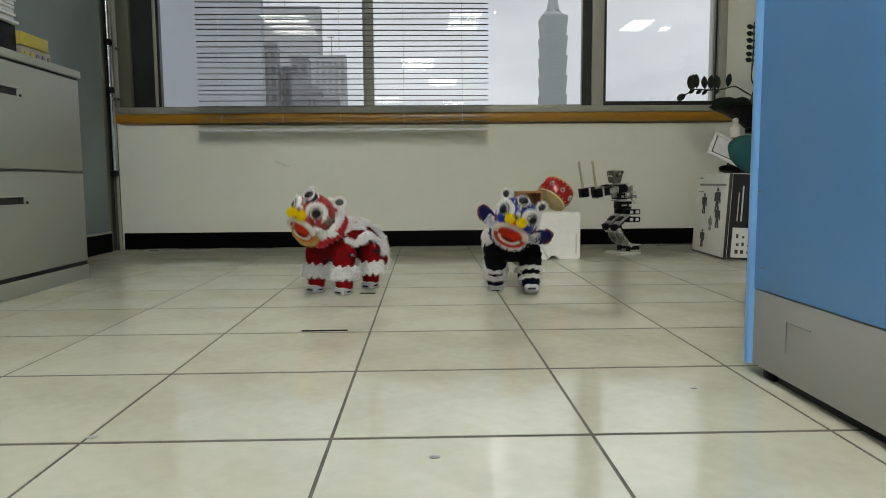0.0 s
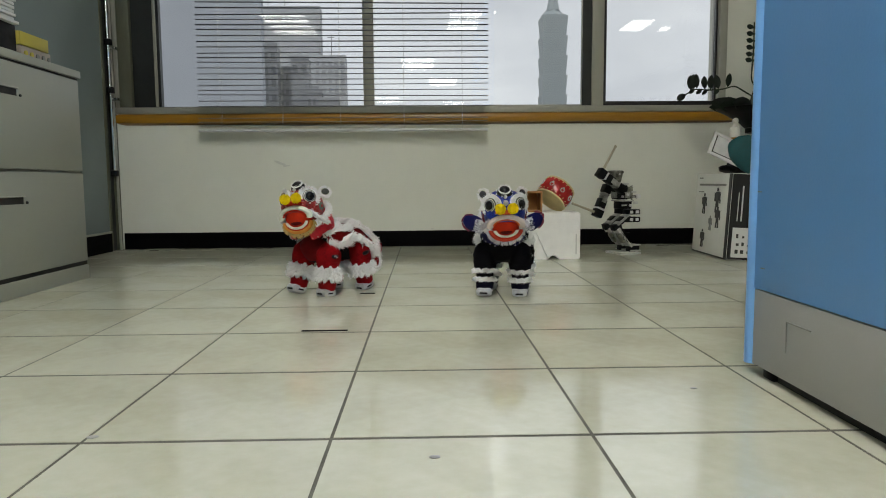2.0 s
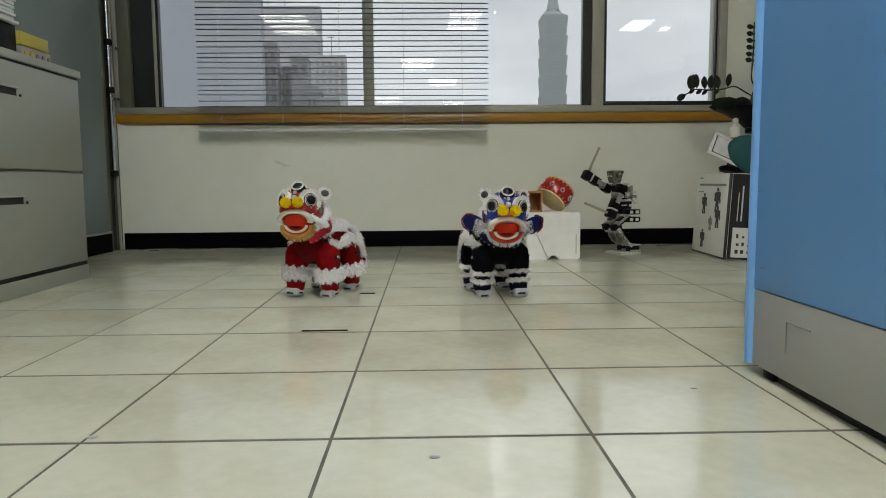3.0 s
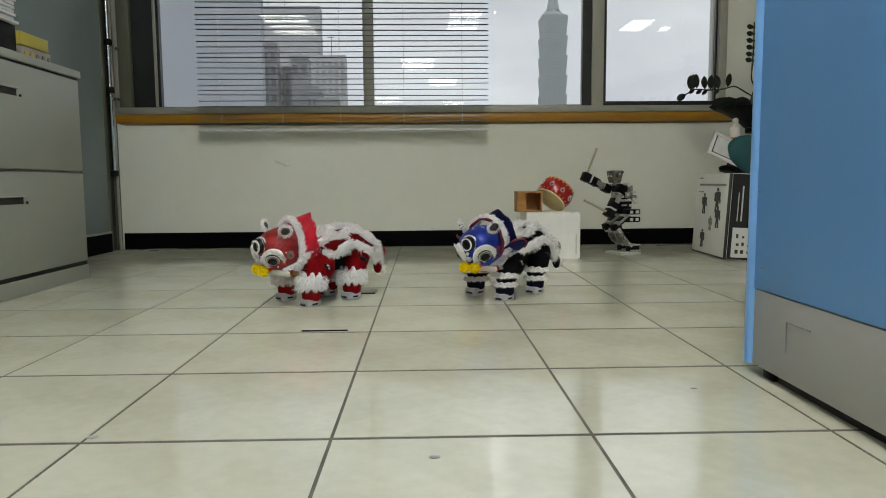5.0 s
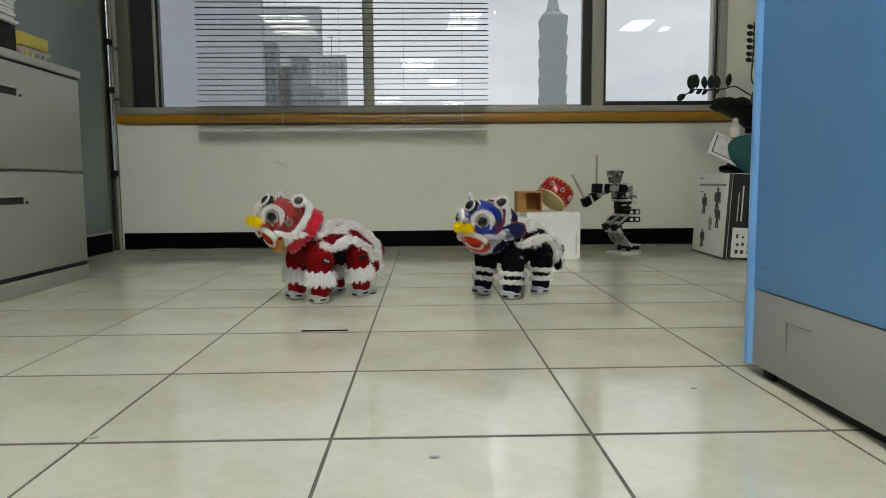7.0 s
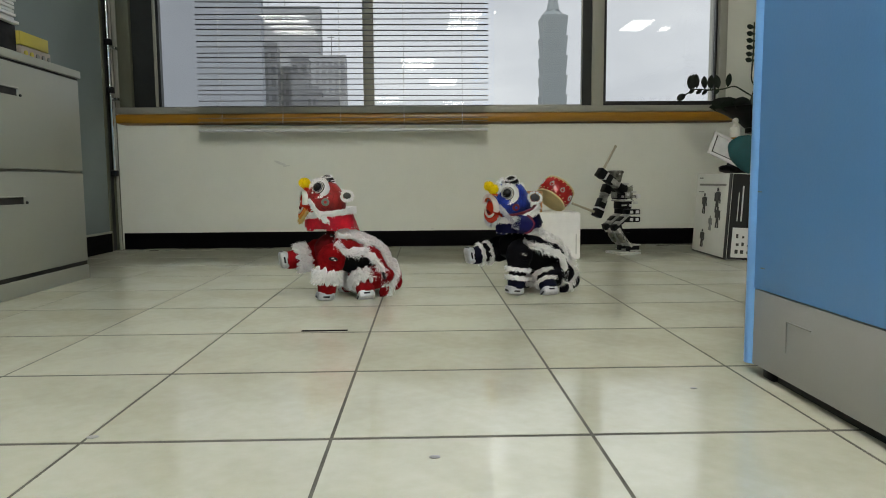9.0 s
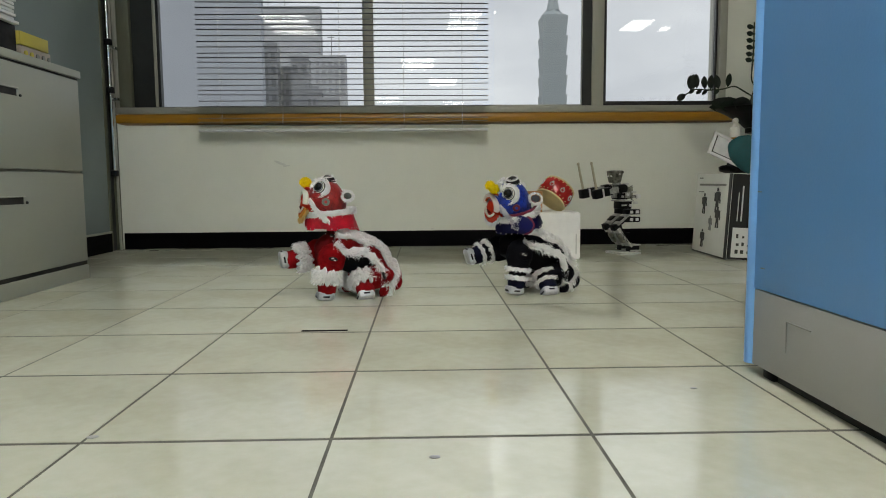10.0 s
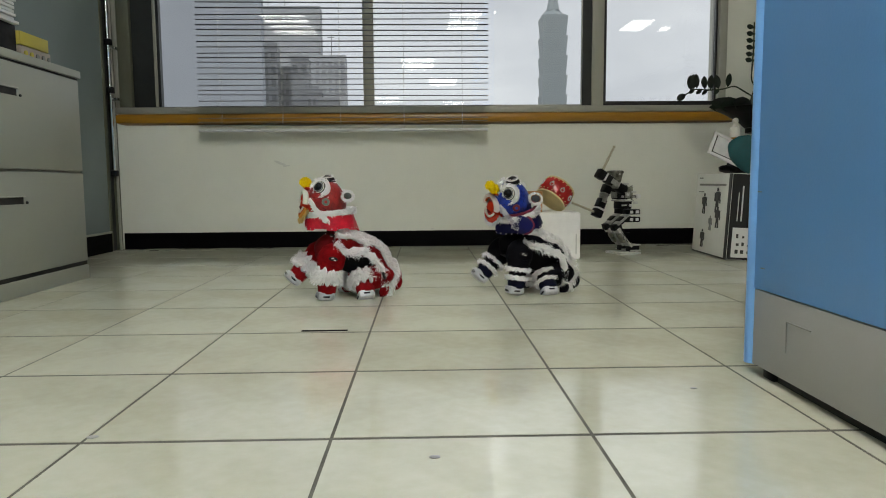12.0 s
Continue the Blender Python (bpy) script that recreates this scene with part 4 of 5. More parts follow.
    if R["flaps"]:
        bm = bmesh.new()
        tube(bm, [hoop(radians(-40 + 260 * k / 36), 0.97, -0.011) for k in range(37)], 0.0042, 8, 0.003)
        part("rose_band", bm, R["disc"], head, "rose cloth band before the collar")
        for s in (1, -1):
            # a wing of satin swept out and back from the cheek, lined with pale pile, edged in rose
            m = pose(0.042, 0.080 * s, 0.024, 14 * s, 0, 30 * s)
            bm = bmesh.new()
            ball(bm, m.translation, (0.0065, 0.038, 0.025), 22, m.to_quaternion().to_matrix().to_4x4())
            for v in bm.verts:
                v.co += 0.004 * noise.noise_vector(v.co * 60)
            flap = part("side_flap", bm, R["ruffle"], head, "satin side flap with rose edge")
            bm = bmesh.new()
            line = [m @ Vector((0.001, s * (0.008 + 0.031 * math.cos(a)), 0.025 * math.sin(a))) for a in (radians(-80 + 10 * k) for k in range(17))]
            tube(bm, line, 0.0026, 8, 0.003)
            part("flap_edge", bm, R["disc"], flap, "rose sequined edge")
            bm = bmesh.new()
            for k in range(340):
                y, z = random.uniform(-0.030, -0.004), random.uniform(-0.017, 0.019)
                fur(bm, m @ Vector((0.005, s * y, z)), m.to_3x3() @ (Vector((1, s * 0.5, 0.1)) + jitter(0.7)), random.uniform(0.004, 0.008), 0.0024, 0.1)
            part("flap_fur", bm, FUR_GREY, flap, "pale pile lining")
    # horn
    bm = bmesh.new()
    ball(bm, (0.077, 0, 0.114), (0.021, 0.021, 0.023), 18, pose(0, 0, 0, 0, 30, 0))
    horn = part("horn", bm, EYE_BLACK, head, "black and white striped horn")
    for k, (x, z, r) in enumerate(((0.066, 0.101, 0.0222), (0.075, 0.113, 0.0216), (0.085, 0.127, 0.0150))):
        bm = bmesh.new()
        mmm = facing((x, 0, z), (0.55, 0, 0.8))
        ring(bm, mmm, r, 0.0021, 20, 6)
        for q in range(90):
            a = random.uniform(0, 6.283)
            d = Vector((math.cos(a), math.sin(a), 0.3))
            fur(bm, mmm @ (d * r), mmm.to_3x3() @ d + jitter(0.5), 0.0028, 0.0020, 0)
        part("horn_trim", bm, FUR_WHITE, horn)
    # forehead studs and beads
    mid = Vector((0.066, 0, 0.062))
    for k in range(30):
        a, b = random.uniform(0, 6.283), random.uniform(0.1, 1.2)
        d = Vector((math.cos(a) * math.cos(b), math.sin(a) * math.cos(b), math.sin(b)))
        q = mid + d / math.sqrt((d.x / 0.067) ** 2 + (d.y / 0.059) ** 2 + (d.z / 0.056) ** 2)
        bm = bmesh.new()
        ball(bm, q, random.uniform(0.0016, 0.0030), 8)
        part("stud", bm, SILVER, head)
    for x, z, r in ((0.116, 0.098, 0.0075), (0.106, 0.112, 0.005)):
        bm = bmesh.new()
        ball(bm, (x, 0, z), r, 12)
        part("bead", bm, SILVER, head, "silver forehead bead")
    bm = bmesh.new()
    ball(bm, (0.124, 0, 0.074), (0.010, 0.030, 0.006), 14)
    part("nose_bridge", bm, R["gum"], head)
    above = set(head.children_recursive)
    # muzzle, mouth and jaw
    bm = bmesh.new()
    ball(bm, (0.084, 0, 0.058), (0.033, 0.047, 0.022), 22)
    part("muzzle", bm, R["lip"], head, "pale padded muzzle")
    bm = bmesh.new()
    m = facing((0.114, 0, 0.040), (1, 0, -0.26))
    ring(bm, m, 0.0405, 0.0085, 30, 10, -12, 192, 0.50)
    lip = part("upper_lip", bm, R["lip"], head, "pale padded upper lip")
    bm = bmesh.new()
    ring(bm, m @ pose(0, 0, 0.003), 0.0325, 0.0034, 30, 8, 4, 176, 0.46)
    part("inner_lip", bm, R["gum"], lip)
    bm = bmesh.new()
    ball(bm, (0.096, 0, 0.035), (0.026, 0.036, 0.026), 20)
    part("mouth", bm, MOUTH, head, "red mouth lining")
    bm = bmesh.new()
    ball(bm, (0.110, 0, 0.026), (0.012, 0.020, 0.007), 14)
    part("tongue", bm, TONGUE, head)
    m = facing((0.105, 0, 0.028), (1, 0, 0.25))
    bm = bmesh.new()
    ring(bm, m, 0.037, 0.0068, 28, 8, 182, 358, 0.62)
    jaw = part("jaw", bm, R["jaw"], head, "padded lower jaw")
    bm = bmesh.new()
    ring(bm, m @ pose(0, 0, 0.007), 0.0285, 0.0046, 28, 8, 186, 354, 0.56)
    part("tooth_strip", bm, TEETH, jaw, "white lower teeth")
    bm = bmesh.new()
    ring(bm, m @ pose(0, 0, 0.0055), 0.0330, 0.0024, 28, 6, 184, 356, 0.60)
    part("gum_line", bm, MOUTH, jaw)
    bm = bmesh.new()
    for k in range(260):
        a = random.uniform(math.pi, 2 * math.pi)
        d = Vector((math.cos(a), math.sin(a) * 0.62, 0))
        fur(bm, m @ (d * 0.041 + Vector((0, 0, -0.004))), m.to_3x3() @ (d + jitter(0.5)), 0.010, 0.004, 0.3)
    part("beard", bm, R["beard"], jaw)
    # the mouth gapes wide: stretch its parts downwards
    gape = Matrix.Translation((0.005, 0, 0.056)) @ Matrix(((1, 0, 0.20, 0), (0, 1.06, 0, 0), (0, 0, 1.27, 0), (0, 0, 0, 1))) @ Matrix.Translation((0, 0, -0.055))
    for ob in head.children_recursive:
        if ob not in above:
            ob.data.transform(gape)
    return lion, thighs, shins, head


def pile(name, color, var, alt=None):
    """Thin pile that lets light through."""
    m = mat(name, color, 0.95, var=var, scale=34, spec=0.05, alt=alt)
    n, l = m.node_tree.nodes, m.node_tree.links
    out, ramp, b = n["Material Output"], n["Color Ramp"], n["Principled BSDF"]
    glow, mix = n.new("ShaderNodeBsdfTranslucent"), n.new("ShaderNodeMixShader")
    mix.inputs["Fac"].default_value = 0.30
    l.new(ramp.outputs["Color"], glow.inputs["Color"])
    l.new(b.outputs["BSDF"], mix.inputs[1])
    l.new(glow.outputs["BSDF"], mix.inputs[2])
    l.new(mix.outputs["Shader"], out.inputs["Surface"])
    return m


def glitter(name, color, alt):
    """Sequined cloth: a dark weave shows in dots between the sequins."""
    m = mat(name, color, 0.35, 0.1, var=0.35, scale=34, alt=alt, coat=0.15, spec=0.3, bump=1.0, bscale=300)
    n, l = m.node_tree.nodes, m.node_tree.links
    cells, cut, mix = n.new("ShaderNodeTexVoronoi"), n.new("ShaderNodeMath"), n.new("ShaderNodeMix")
    at = n.new("ShaderNodeTexCoord")
    cells.inputs["Scale"].default_value = 170
    cells.inputs["Randomness"].default_value = 0.35
    cut.operation = "LESS_THAN"
    cut.inputs[1].default_value = 0.26
    mix.data_type = "RGBA"
    mix.inputs[7].default_value = [c * 0.12 for c in color] + [1]
    l.new(at.outputs["Object"], cells.inputs["Vector"])
    l.new(cells.outputs["Distance"], cut.inputs[0])
    l.new(cut.outputs["Value"], mix.inputs[0])
    base = n["Principled BSDF"].inputs["Base Color"]
    l.new(base.links[0].from_socket, mix.inputs[6])
    l.new(mix.outputs[2], base)
    return m


EYE_BLACK = mat("glossy_black", (0.005, 0.005, 0.006), 0.2, var=0.1, spec=0.3)
PEARL = mat("eye_grey", (0.36, 0.37, 0.38), 0.3, var=0.1)
POMPON = mat("yellow_pompon", (0.86, 0.68, 0.008), 0.9, var=0.12, scale=60, spec=0.1)
MOUTH = mat("red_felt", (0.50, 0.030, 0.010), 0.85, var=0.2, scale=40, spec=0.1)
TONGUE = mat("dark_red_felt", (0.10, 0.008, 0.008), 0.85, var=0.2, scale=40, spec=0.1)
TEETH = mat("white_felt_strip", (0.74, 0.72, 0.64), 0.8, var=0.1, scale=60, spec=0.1)
FUR_WHITE = pile("white_pile", (0.97, 0.965, 0.955), 0.03)
FUR_PINK = pile("white_pile_with_rose_tint", (0.96, 0.91, 0.90), 0.04, (0.97, 0.965, 0.955))
FUR_GREY = pile("grey_white_pile", (0.78, 0.79, 0.83), 0.12)
LILAC = mat("pale_lilac_felt", (0.60, 0.57, 0.62), 0.85, var=0.14, scale=40, spec=0.1)
RED = dict(label="red and white furry lion-dance robot on four legs", head_label="red sequined lion head", leg_label="red felt trouser leg", shin_label="red felt lower leg with fluffy cuff",
           ruffle_label="crimson satin ruffle", disc_label="round green cheek disc", flare=1.09, skin=glitter("red_sequin", (0.22, 0.010, 0.010), (0.40, 0.03, 0.028)),
           cape=mat("crimson_felt", (0.20, 0.006, 0.008), 0.9, var=0.2, scale=20, spec=0.1), leg=mat("red_felt_leg", (0.19, 0.004, 0.006), 0.95, var=0.5, scale=22, bump=1.0, bscale=260, spec=0.05),
           chest=mat("dark_red_felt_chest", (0.12, 0.004, 0.006), 0.9, var=0.3, scale=25, spec=0.1),
           collar=mat("dark_red_cloth", (0.06, 0.005, 0.006), 0.85, var=0.2, spec=0.1), band=mat("red_ankle_band", (0.20, 0.005, 0.007), 0.9, var=0.25, scale=25, spec=0.1),
           fur=FUR_PINK, trim=FUR_WHITE, cuff=FUR_WHITE, beard=mat("straw_beard", (0.60, 0.42, 0.16), 0.9, var=0.2, spec=0.1),
           cuffs=((0.004, 0.031, 760, 0.017, 0.018),), flaps=False, ear_size=1.0,
           shoe=mat("silver_grey_shoe", (0.46, 0.47, 0.475), 0.35, 0.2, var=0.35, scale=40),
           ear=mat("grey_green_ear", (0.05, 0.055, 0.045), 0.6, var=0.3, scale=40), disc=mat("grey_green_disc", (0.17, 0.23, 0.19), 0.4, 0.3, var=0.3, scale=60),
           ruffle=mat("crimson_satin", (0.74, 0.018, 0.045), 0.35, var=0.35, scale=26, bump=0.8, bscale=45), lip=mat("pale_green_white_felt", (0.62, 0.64, 0.55), 0.85, var=0.12, scale=40, spec=0.1),
           gum=MOUTH, jaw=mat("orange_felt", (0.62, 0.26, 0.05), 0.85, var=0.2, scale=40, spec=0.1))
DARK = dict(label="black and white furry lion-dance robot with a blue head", head_label="blue sequined lion head", leg_label="black felt trouser leg", shin_label="black felt lower leg with grey fluffy cuffs",
            ruffle_label="navy satin ruffle", disc_label="round rose cheek disc", flare=1.13, skin=glitter("blue_sequin", (0.004, 0.014, 0.17), (0.010, 0.04, 0.36)),
            cape=mat("black_felt", (0.006, 0.006, 0.010), 0.9, var=0.3, scale=20, spec=0.08), leg=mat("black_felt_leg", (0.005, 0.005, 0.007), 0.9, var=0.3, scale=25, bump=0.4, spec=0.06),
            chest=mat("black_felt_chest", (0.005, 0.005, 0.006), 0.9, var=0.3, scale=25, spec=0.06),
            collar=mat("black_cloth", (0.005, 0.005, 0.006), 0.85, var=0.2, spec=0.08), band=mat("navy_ankle_band", (0.004, 0.005, 0.016), 0.8, var=0.25, scale=25, spec=0.1),
            fur=FUR_WHITE, trim=LILAC, cuff=FUR_WHITE, beard=FUR_GREY,
            cuffs=((0.010, 0.028, 300, 0.012, 0.0045), (-0.018, 0.0265, 280, 0.010, 0.0040)), flaps=True, ear_size=1.05,
            shoe=mat("pale_silver_shoe", (0.50, 0.51, 0.54), 0.35, 0.2, var=0.35, scale=40),
            ear=mat("dark_grey_ear", (0.03, 0.03, 0.035), 0.6, var=0.3, scale=40), disc=mat("rose_disc", (0.17, 0.013, 0.038), 0.4, 0.2, var=0.3, scale=60),
            ruffle=mat("navy_satin", (0.006, 0.007, 0.070), 0.45, var=0.3, scale=20, spec=0.2), lip=mat("pale_peach_felt", (0.66, 0.58, 0.54), 0.85, var=0.12, scale=40, spec=0.1),
            gum=mat("orange_red_felt", (0.66, 0.12, 0.03), 0.85, var=0.2, scale=40, spec=0.1), jaw=mat("red_lip_felt", (0.54, 0.06, 0.035), 0.85, var=0.2, scale=40, spec=0.1))
red_lion, red_thighs, red_shins, red_head = lion_kind(RED)
dark_lion, dark_thighs, dark_shins, dark_head = lion_kind(DARK)


# ---- drumming robot ----
# local frame: x forward, y left, z up
drummer = thing("drummer_robot", "small black and grey humanoid robot drumming with two sticks", "robot", pose(0.941, 2.095, 0, 0, 0, 180 + 18))


def bone(bm, a, b, wide, deep, bevel=0.003):
    """A block from a to b in the fore-and-aft plane."""
    a, b = Vector(a), Vector(b)
    d = b - a
    box(bm, (-deep / 2, -wide / 2, -d.length / 2), (deep / 2, wide / 2, d.length / 2), bevel,
        Matrix.Translation((a + b) / 2) @ pose(0, 0, 0, 0, math.degrees(math.atan2(d.x, d.z)), 0))


for s in (1, -1):
    y = 0.032 * s
    foot = part("foot", bmesh_boxes(((-0.060, y - 0.024, 0), (0.040, y + 0.024, 0.008))), FOOT_GREY, drummer, "grey bracket foot", smooth=False)
    bm = bmesh.new()
    box(bm, (-0.058, y - 0.019, 0.010), (-0.012, y + 0.019, 0.042), 0.004)
    part("ankle_servo", bm, SERVO, foot)
    for z in (0.012, 0.036):
        boxes("ankle_plate", FOOT_GREY, foot, ((-0.060, y - 0.023, z), (-0.010, y - 0.0195, z + 0.006)), ((-0.060, y + 0.0195, z), (-0.010, y + 0.023, z + 0.006)))
    bm = bmesh.new()
    bone(bm, (-0.012, y, 0.036), (0.046, y, 0.112), 0.040, 0.012)
    shin = part("shin", bm, BRACKET, drummer, "grey shin bracket")
    bm = bmesh.new()
    bone(bm, (0.006, y, 0.052), (0.030, y, 0.086), 0.030, 0.022)
    part("shin_servo", bm, VISOR, shin)
    bm = bmesh.new()
    bone(bm, (0.030, y, 0.122), (0.066, y, 0.112), 0.034, 0.026)
    part("knee_servo", bm, SERVO, shin)
    for a, b in (((0.040, y, 0.090), (0.052, y, 0.108)), ((-0.020, y, 0.030), (-0.004, y, 0.050))):
        bm = bmesh.new()
        bone(bm, a, b, 0.044, 0.008)
        part("shin_clip", bm, FOOT_GREY, shin, "pale bracket clip")
    for q in range(3):
        bm = bmesh.new()
        p = Vector((0.03, y + 0.02 * s, 0.11))
        for w in range(6):
            nxt = p + Vector((random.uniform(-.014, .004), random.uniform(-.003, .004) * s, random.uniform(-.016, .002)))
            rod(bm, p, nxt, 0.0013, seg=5)
            p = nxt
        part("cable", bm, SERVO, shin, "thin black cable")
    bm = bmesh.new()
    bone(bm, (0.052, y, 0.124), (-0.004, y, 0.168), 0.040, 0.011)
    thigh = part("thigh", bm, BRACKET, drummer, "grey thigh bracket")
    bm = bmesh.new()
    bone(bm, (0.036, y, 0.134), (0.014, y, 0.152), 0.034, 0.024)
    part("thigh_servo", bm, SERVO, thigh)
    for x0, x1, z in ((-0.058, 0.010, 0.146), (-0.056, 0.004, 0.178)):
        bm = bmesh.new()
        box(bm, (x0, y - 0.020, z - 0.011), (x1, y + 0.020, z + 0.011), 0.003)
        part("hip_servo", bm, SERVO, thigh)
        for x in (-0.040, -0.012):
            bm = bmesh.new()
            box(bm, (x - 0.007, y + 0.0205 * s, z - 0.006), (x + 0.007, y + 0.0245 * s, z + 0.006), 0.001)
            part("horn_plate", bm, PAPER, thigh)
bm = bmesh.new()
box(bm, (-0.030, -0.030, 0.190), (0.022, 0.030, 0.222), 0.004)
box(bm, (-0.012, -0.026, 0.230), (0.036, 0.026, 0.290), 0.004)
torso = part("torso", bm, SERVO, drummer, "black servo torso")
boxes("waist_plate", BRACKET, torso, ((-0.036, -0.034, 0.222), (0.030, 0.034, 0.228)), bevel=0.001, label="grey bracket")
boxes("chest_plate", BRACKET, torso, ((0.036, -0.020, 0.236), (0.041, 0.020, 0.262)), bevel=0.001, label="grey bracket")
boxes("shoulder_plate", BRACKET, torso, ((0.004, -0.036, 0.290), (0.044, 0.036, 0.295)), bevel=0.001, label="grey bracket")
boxes("side_plate", BRACKET, torso, ((-0.020, 0.030, 0.236), (0.006, 0.033, 0.262)), bevel=0.001, label="grey bracket")
boxes("controller", VISOR, torso, ((-0.036, -0.028, 0.232), (-0.013, 0.028, 0.284)), bevel=0.003, label="dark back controller")
boxes("battery_bracket", BRACKET, torso, ((-0.062, -0.026, 0.236), (-0.036, 0.026, 0.244)), bevel=0.001, label="pale rear bracket")
bm = bmesh.new()
rod(bm, (-0.058, 0.024, 0.244), (-0.058, 0.040, 0.244), 0.010, 0.009, 14)
part("knob", bm, PAPER, torso, "pale round cap")
for k in range(9):
    bm = bmesh.new()
    p = Vector((random.uniform(-0.03, 0.02), random.uniform(-0.02, 0.035), 0.285))
    for q in range(7):
        nxt = p + Vector((random.uniform(-.016, .012), random.uniform(-.010, .012), random.uniform(-.020, .004)))
        nxt.x = max(-0.060, min(0.04, nxt.x))
        rod(bm, p, nxt, 0.0014, seg=5)
        p = nxt
    part("cable", bm, SERVO, torso, "thin black cable")
bm = bmesh.new()
box(bm, (0.014, -0.030, 0.300), (0.060, 0.030, 0.340), 0.006)
for v in bm.verts:
    grow = 0.62 + 9.0 * (v.co.z - 0.300)
    v.co.y *= min(1.0, grow)
    v.co.x = 0.036 + (v.co.x - 0.036) * min(1.0, 0.2 + grow)
hd = part("head", bm, VISOR, drummer, "smoked grey angular mask head")
boxes("crown", VISOR, hd, ((0.008, -0.028, 0.337), (0.062, 0.028, 0.352)), bevel=0.007)
boxes("eye_slit", SILVER, hd, ((0.0605, -0.016, 0.326), (0.063, -0.007, 0.331)), ((0.0605, 0.007, 0.326), (0.063, 0.016, 0.331)))
boxes("side_stud", SILVER, hd, ((0.030, 0.029, 0.334), (0.036, 0.032, 0.339)))
boxes("neck_bracket", BRACKET, hd, ((0.016, -0.014, 0.295), (0.040, 0.014, 0.302)))
for k, (x, z, dx, dz) in enumerate(((0.006, 0.296, 0.014, 0.004), (0.030, 0.270, 0.006, 0.010), (-0.034, 0.262, 0.012, 0.004), (-0.044, 0.216, 0.010, 0.006),
                                   (0.012, 0.206, 0.012, 0.003), (-0.006, 0.226, 0.016, 0.003))):
    boxes("clip", FOOT_GREY, torso, ((x - dx, 0.0335, z - dz), (x + dx, 0.0385, z + dz)), bevel=0.001, label="pale bracket clip")
for k, (x, z) in enumerate(((0.018, 0.262), (-0.004, 0.250), (0.020, 0.242), (-0.020, 0.205))):
    bm = bmesh.new()
    rod(bm, (x, 0.030, z), (x, 0.0395, z), 0.0055, 0.005, 12)
    part("servo_horn", bm, SILVER, torso, "bright round servo horn")
SHOULDER = (0.042, 0.052, 0.276)


def arm(s):
    """An arm that points forward from its shoulder, with a stick held upright."""
    bm = bmesh.new()
    box(bm, (-0.016, -0.018, -0.017), (0.020, 0.018, 0.017), 0.003)
    a = part("arm", bm, SERVO, drummer, "black servo arm with a drumstick", m=pose(SHOULDER[0], SHOULDER[1] * s, SHOULDER[2]))
    boxes("shoulder_bracket", BRACKET, a, ((0.022, -0.020, -0.013), (0.030, 0.020, 0.013)), ((0.024, -0.0195, -0.011), (0.064, -0.0172, 0.011)), ((0.024, 0.0172, -0.011), (0.064, 0.0195, 0.011)), bevel=0.001)
    boxes("elbow_servo", SERVO, a, ((0.049, -0.017, -0.017), (0.089, 0.017, 0.017)), bevel=0.003)
    boxes("wrist_bracket", PAPER, a, ((0.089, -0.018, -0.016), (0.0955, 0.018, 0.016)), bevel=0.001, label="pale wrist bracket")
    boxes("gripper", SERVO, a, ((0.0965, -0.017, -0.020), (0.130, 0.017, 0.018)), bevel=0.003)
    bm = bmesh.new()
    rod(bm, (0.114, 0, 0.012), (0.120, 0, 0.126), 0.0056, 0.0048, 10)
    ball(bm, (0.1201, 0, 0.127), 0.0062, 10)
    part("drumstick", bm, STICK, a, "pale wooden drumstick")
    return a


arm_near, arm_far = arm(1), arm(-1)

# ---- floor ----
floor = thing("floor", "cream polished square floor tiles with dark joints", "floor", kind="structure")
boxes("joint_bed", GROUT, floor, ((-4.2, -14.2, -0.06), (4.8, WALL_Y + 0.2, -0.0005)), label="dark joint bed")
SHAPES = {}
for i in range(len(COLS) - 1):
    for j in range(len(ROWS) - 1):
        w, d = COLS[i + 1] - COLS[i] - 0.0044, ROWS[j + 1] - ROWS[j] - 0.0080
        key = (round(w, 4), round(d, 4))
        if key not in SHAPES:
            bm = bmesh.new()
            box(bm, (-w / 2, -d / 2, -0.012), (w / 2, d / 2, 0.0))
            SHAPES[key] = mesh_of("tile", bm, TILE, smooth=False)
        ob = new("tile", SHAPES[key])
        ob.parent = floor
        ob.matrix_basis = pose((COLS[i] + COLS[i + 1]) / 2, (ROWS[j] + ROWS[j + 1]) / 2, random.uniform(0.0, 0.0002),
                               random.uniform(-0.03, 0.03), random.uniform(-0.03, 0.03), 0)
bm = bmesh.new()
xs, ys = [COLS[0] - 0.3 * k for k in range(8, 0, -1)] + [COLS[-1] + 0.3 * k for k in range(9)], [-0.9 - 0.3 * k for k in range(44, 0, -1)]
quads = [(x, y, 0.3) for x in xs for y in [*ys, *ROWS[:-1]]] + [(x, y, None) for x in COLS[:-1] for y in ys]
for x, y, w in quads:
    w = w or COLS[COLS.index(x) + 1] - x
    vs = [bm.verts.new(p) for p in ((x + .002, y + .001, 0), (x + w - .002, y + .001, 0), (x + w - .002, y + .299, 0), (x + .002, y + .299, 0))]
    bm.faces.new(vs)
rest = part("far_tiles", bm, TILE, floor, smooth=False)
rest["kind"] = "stuff"


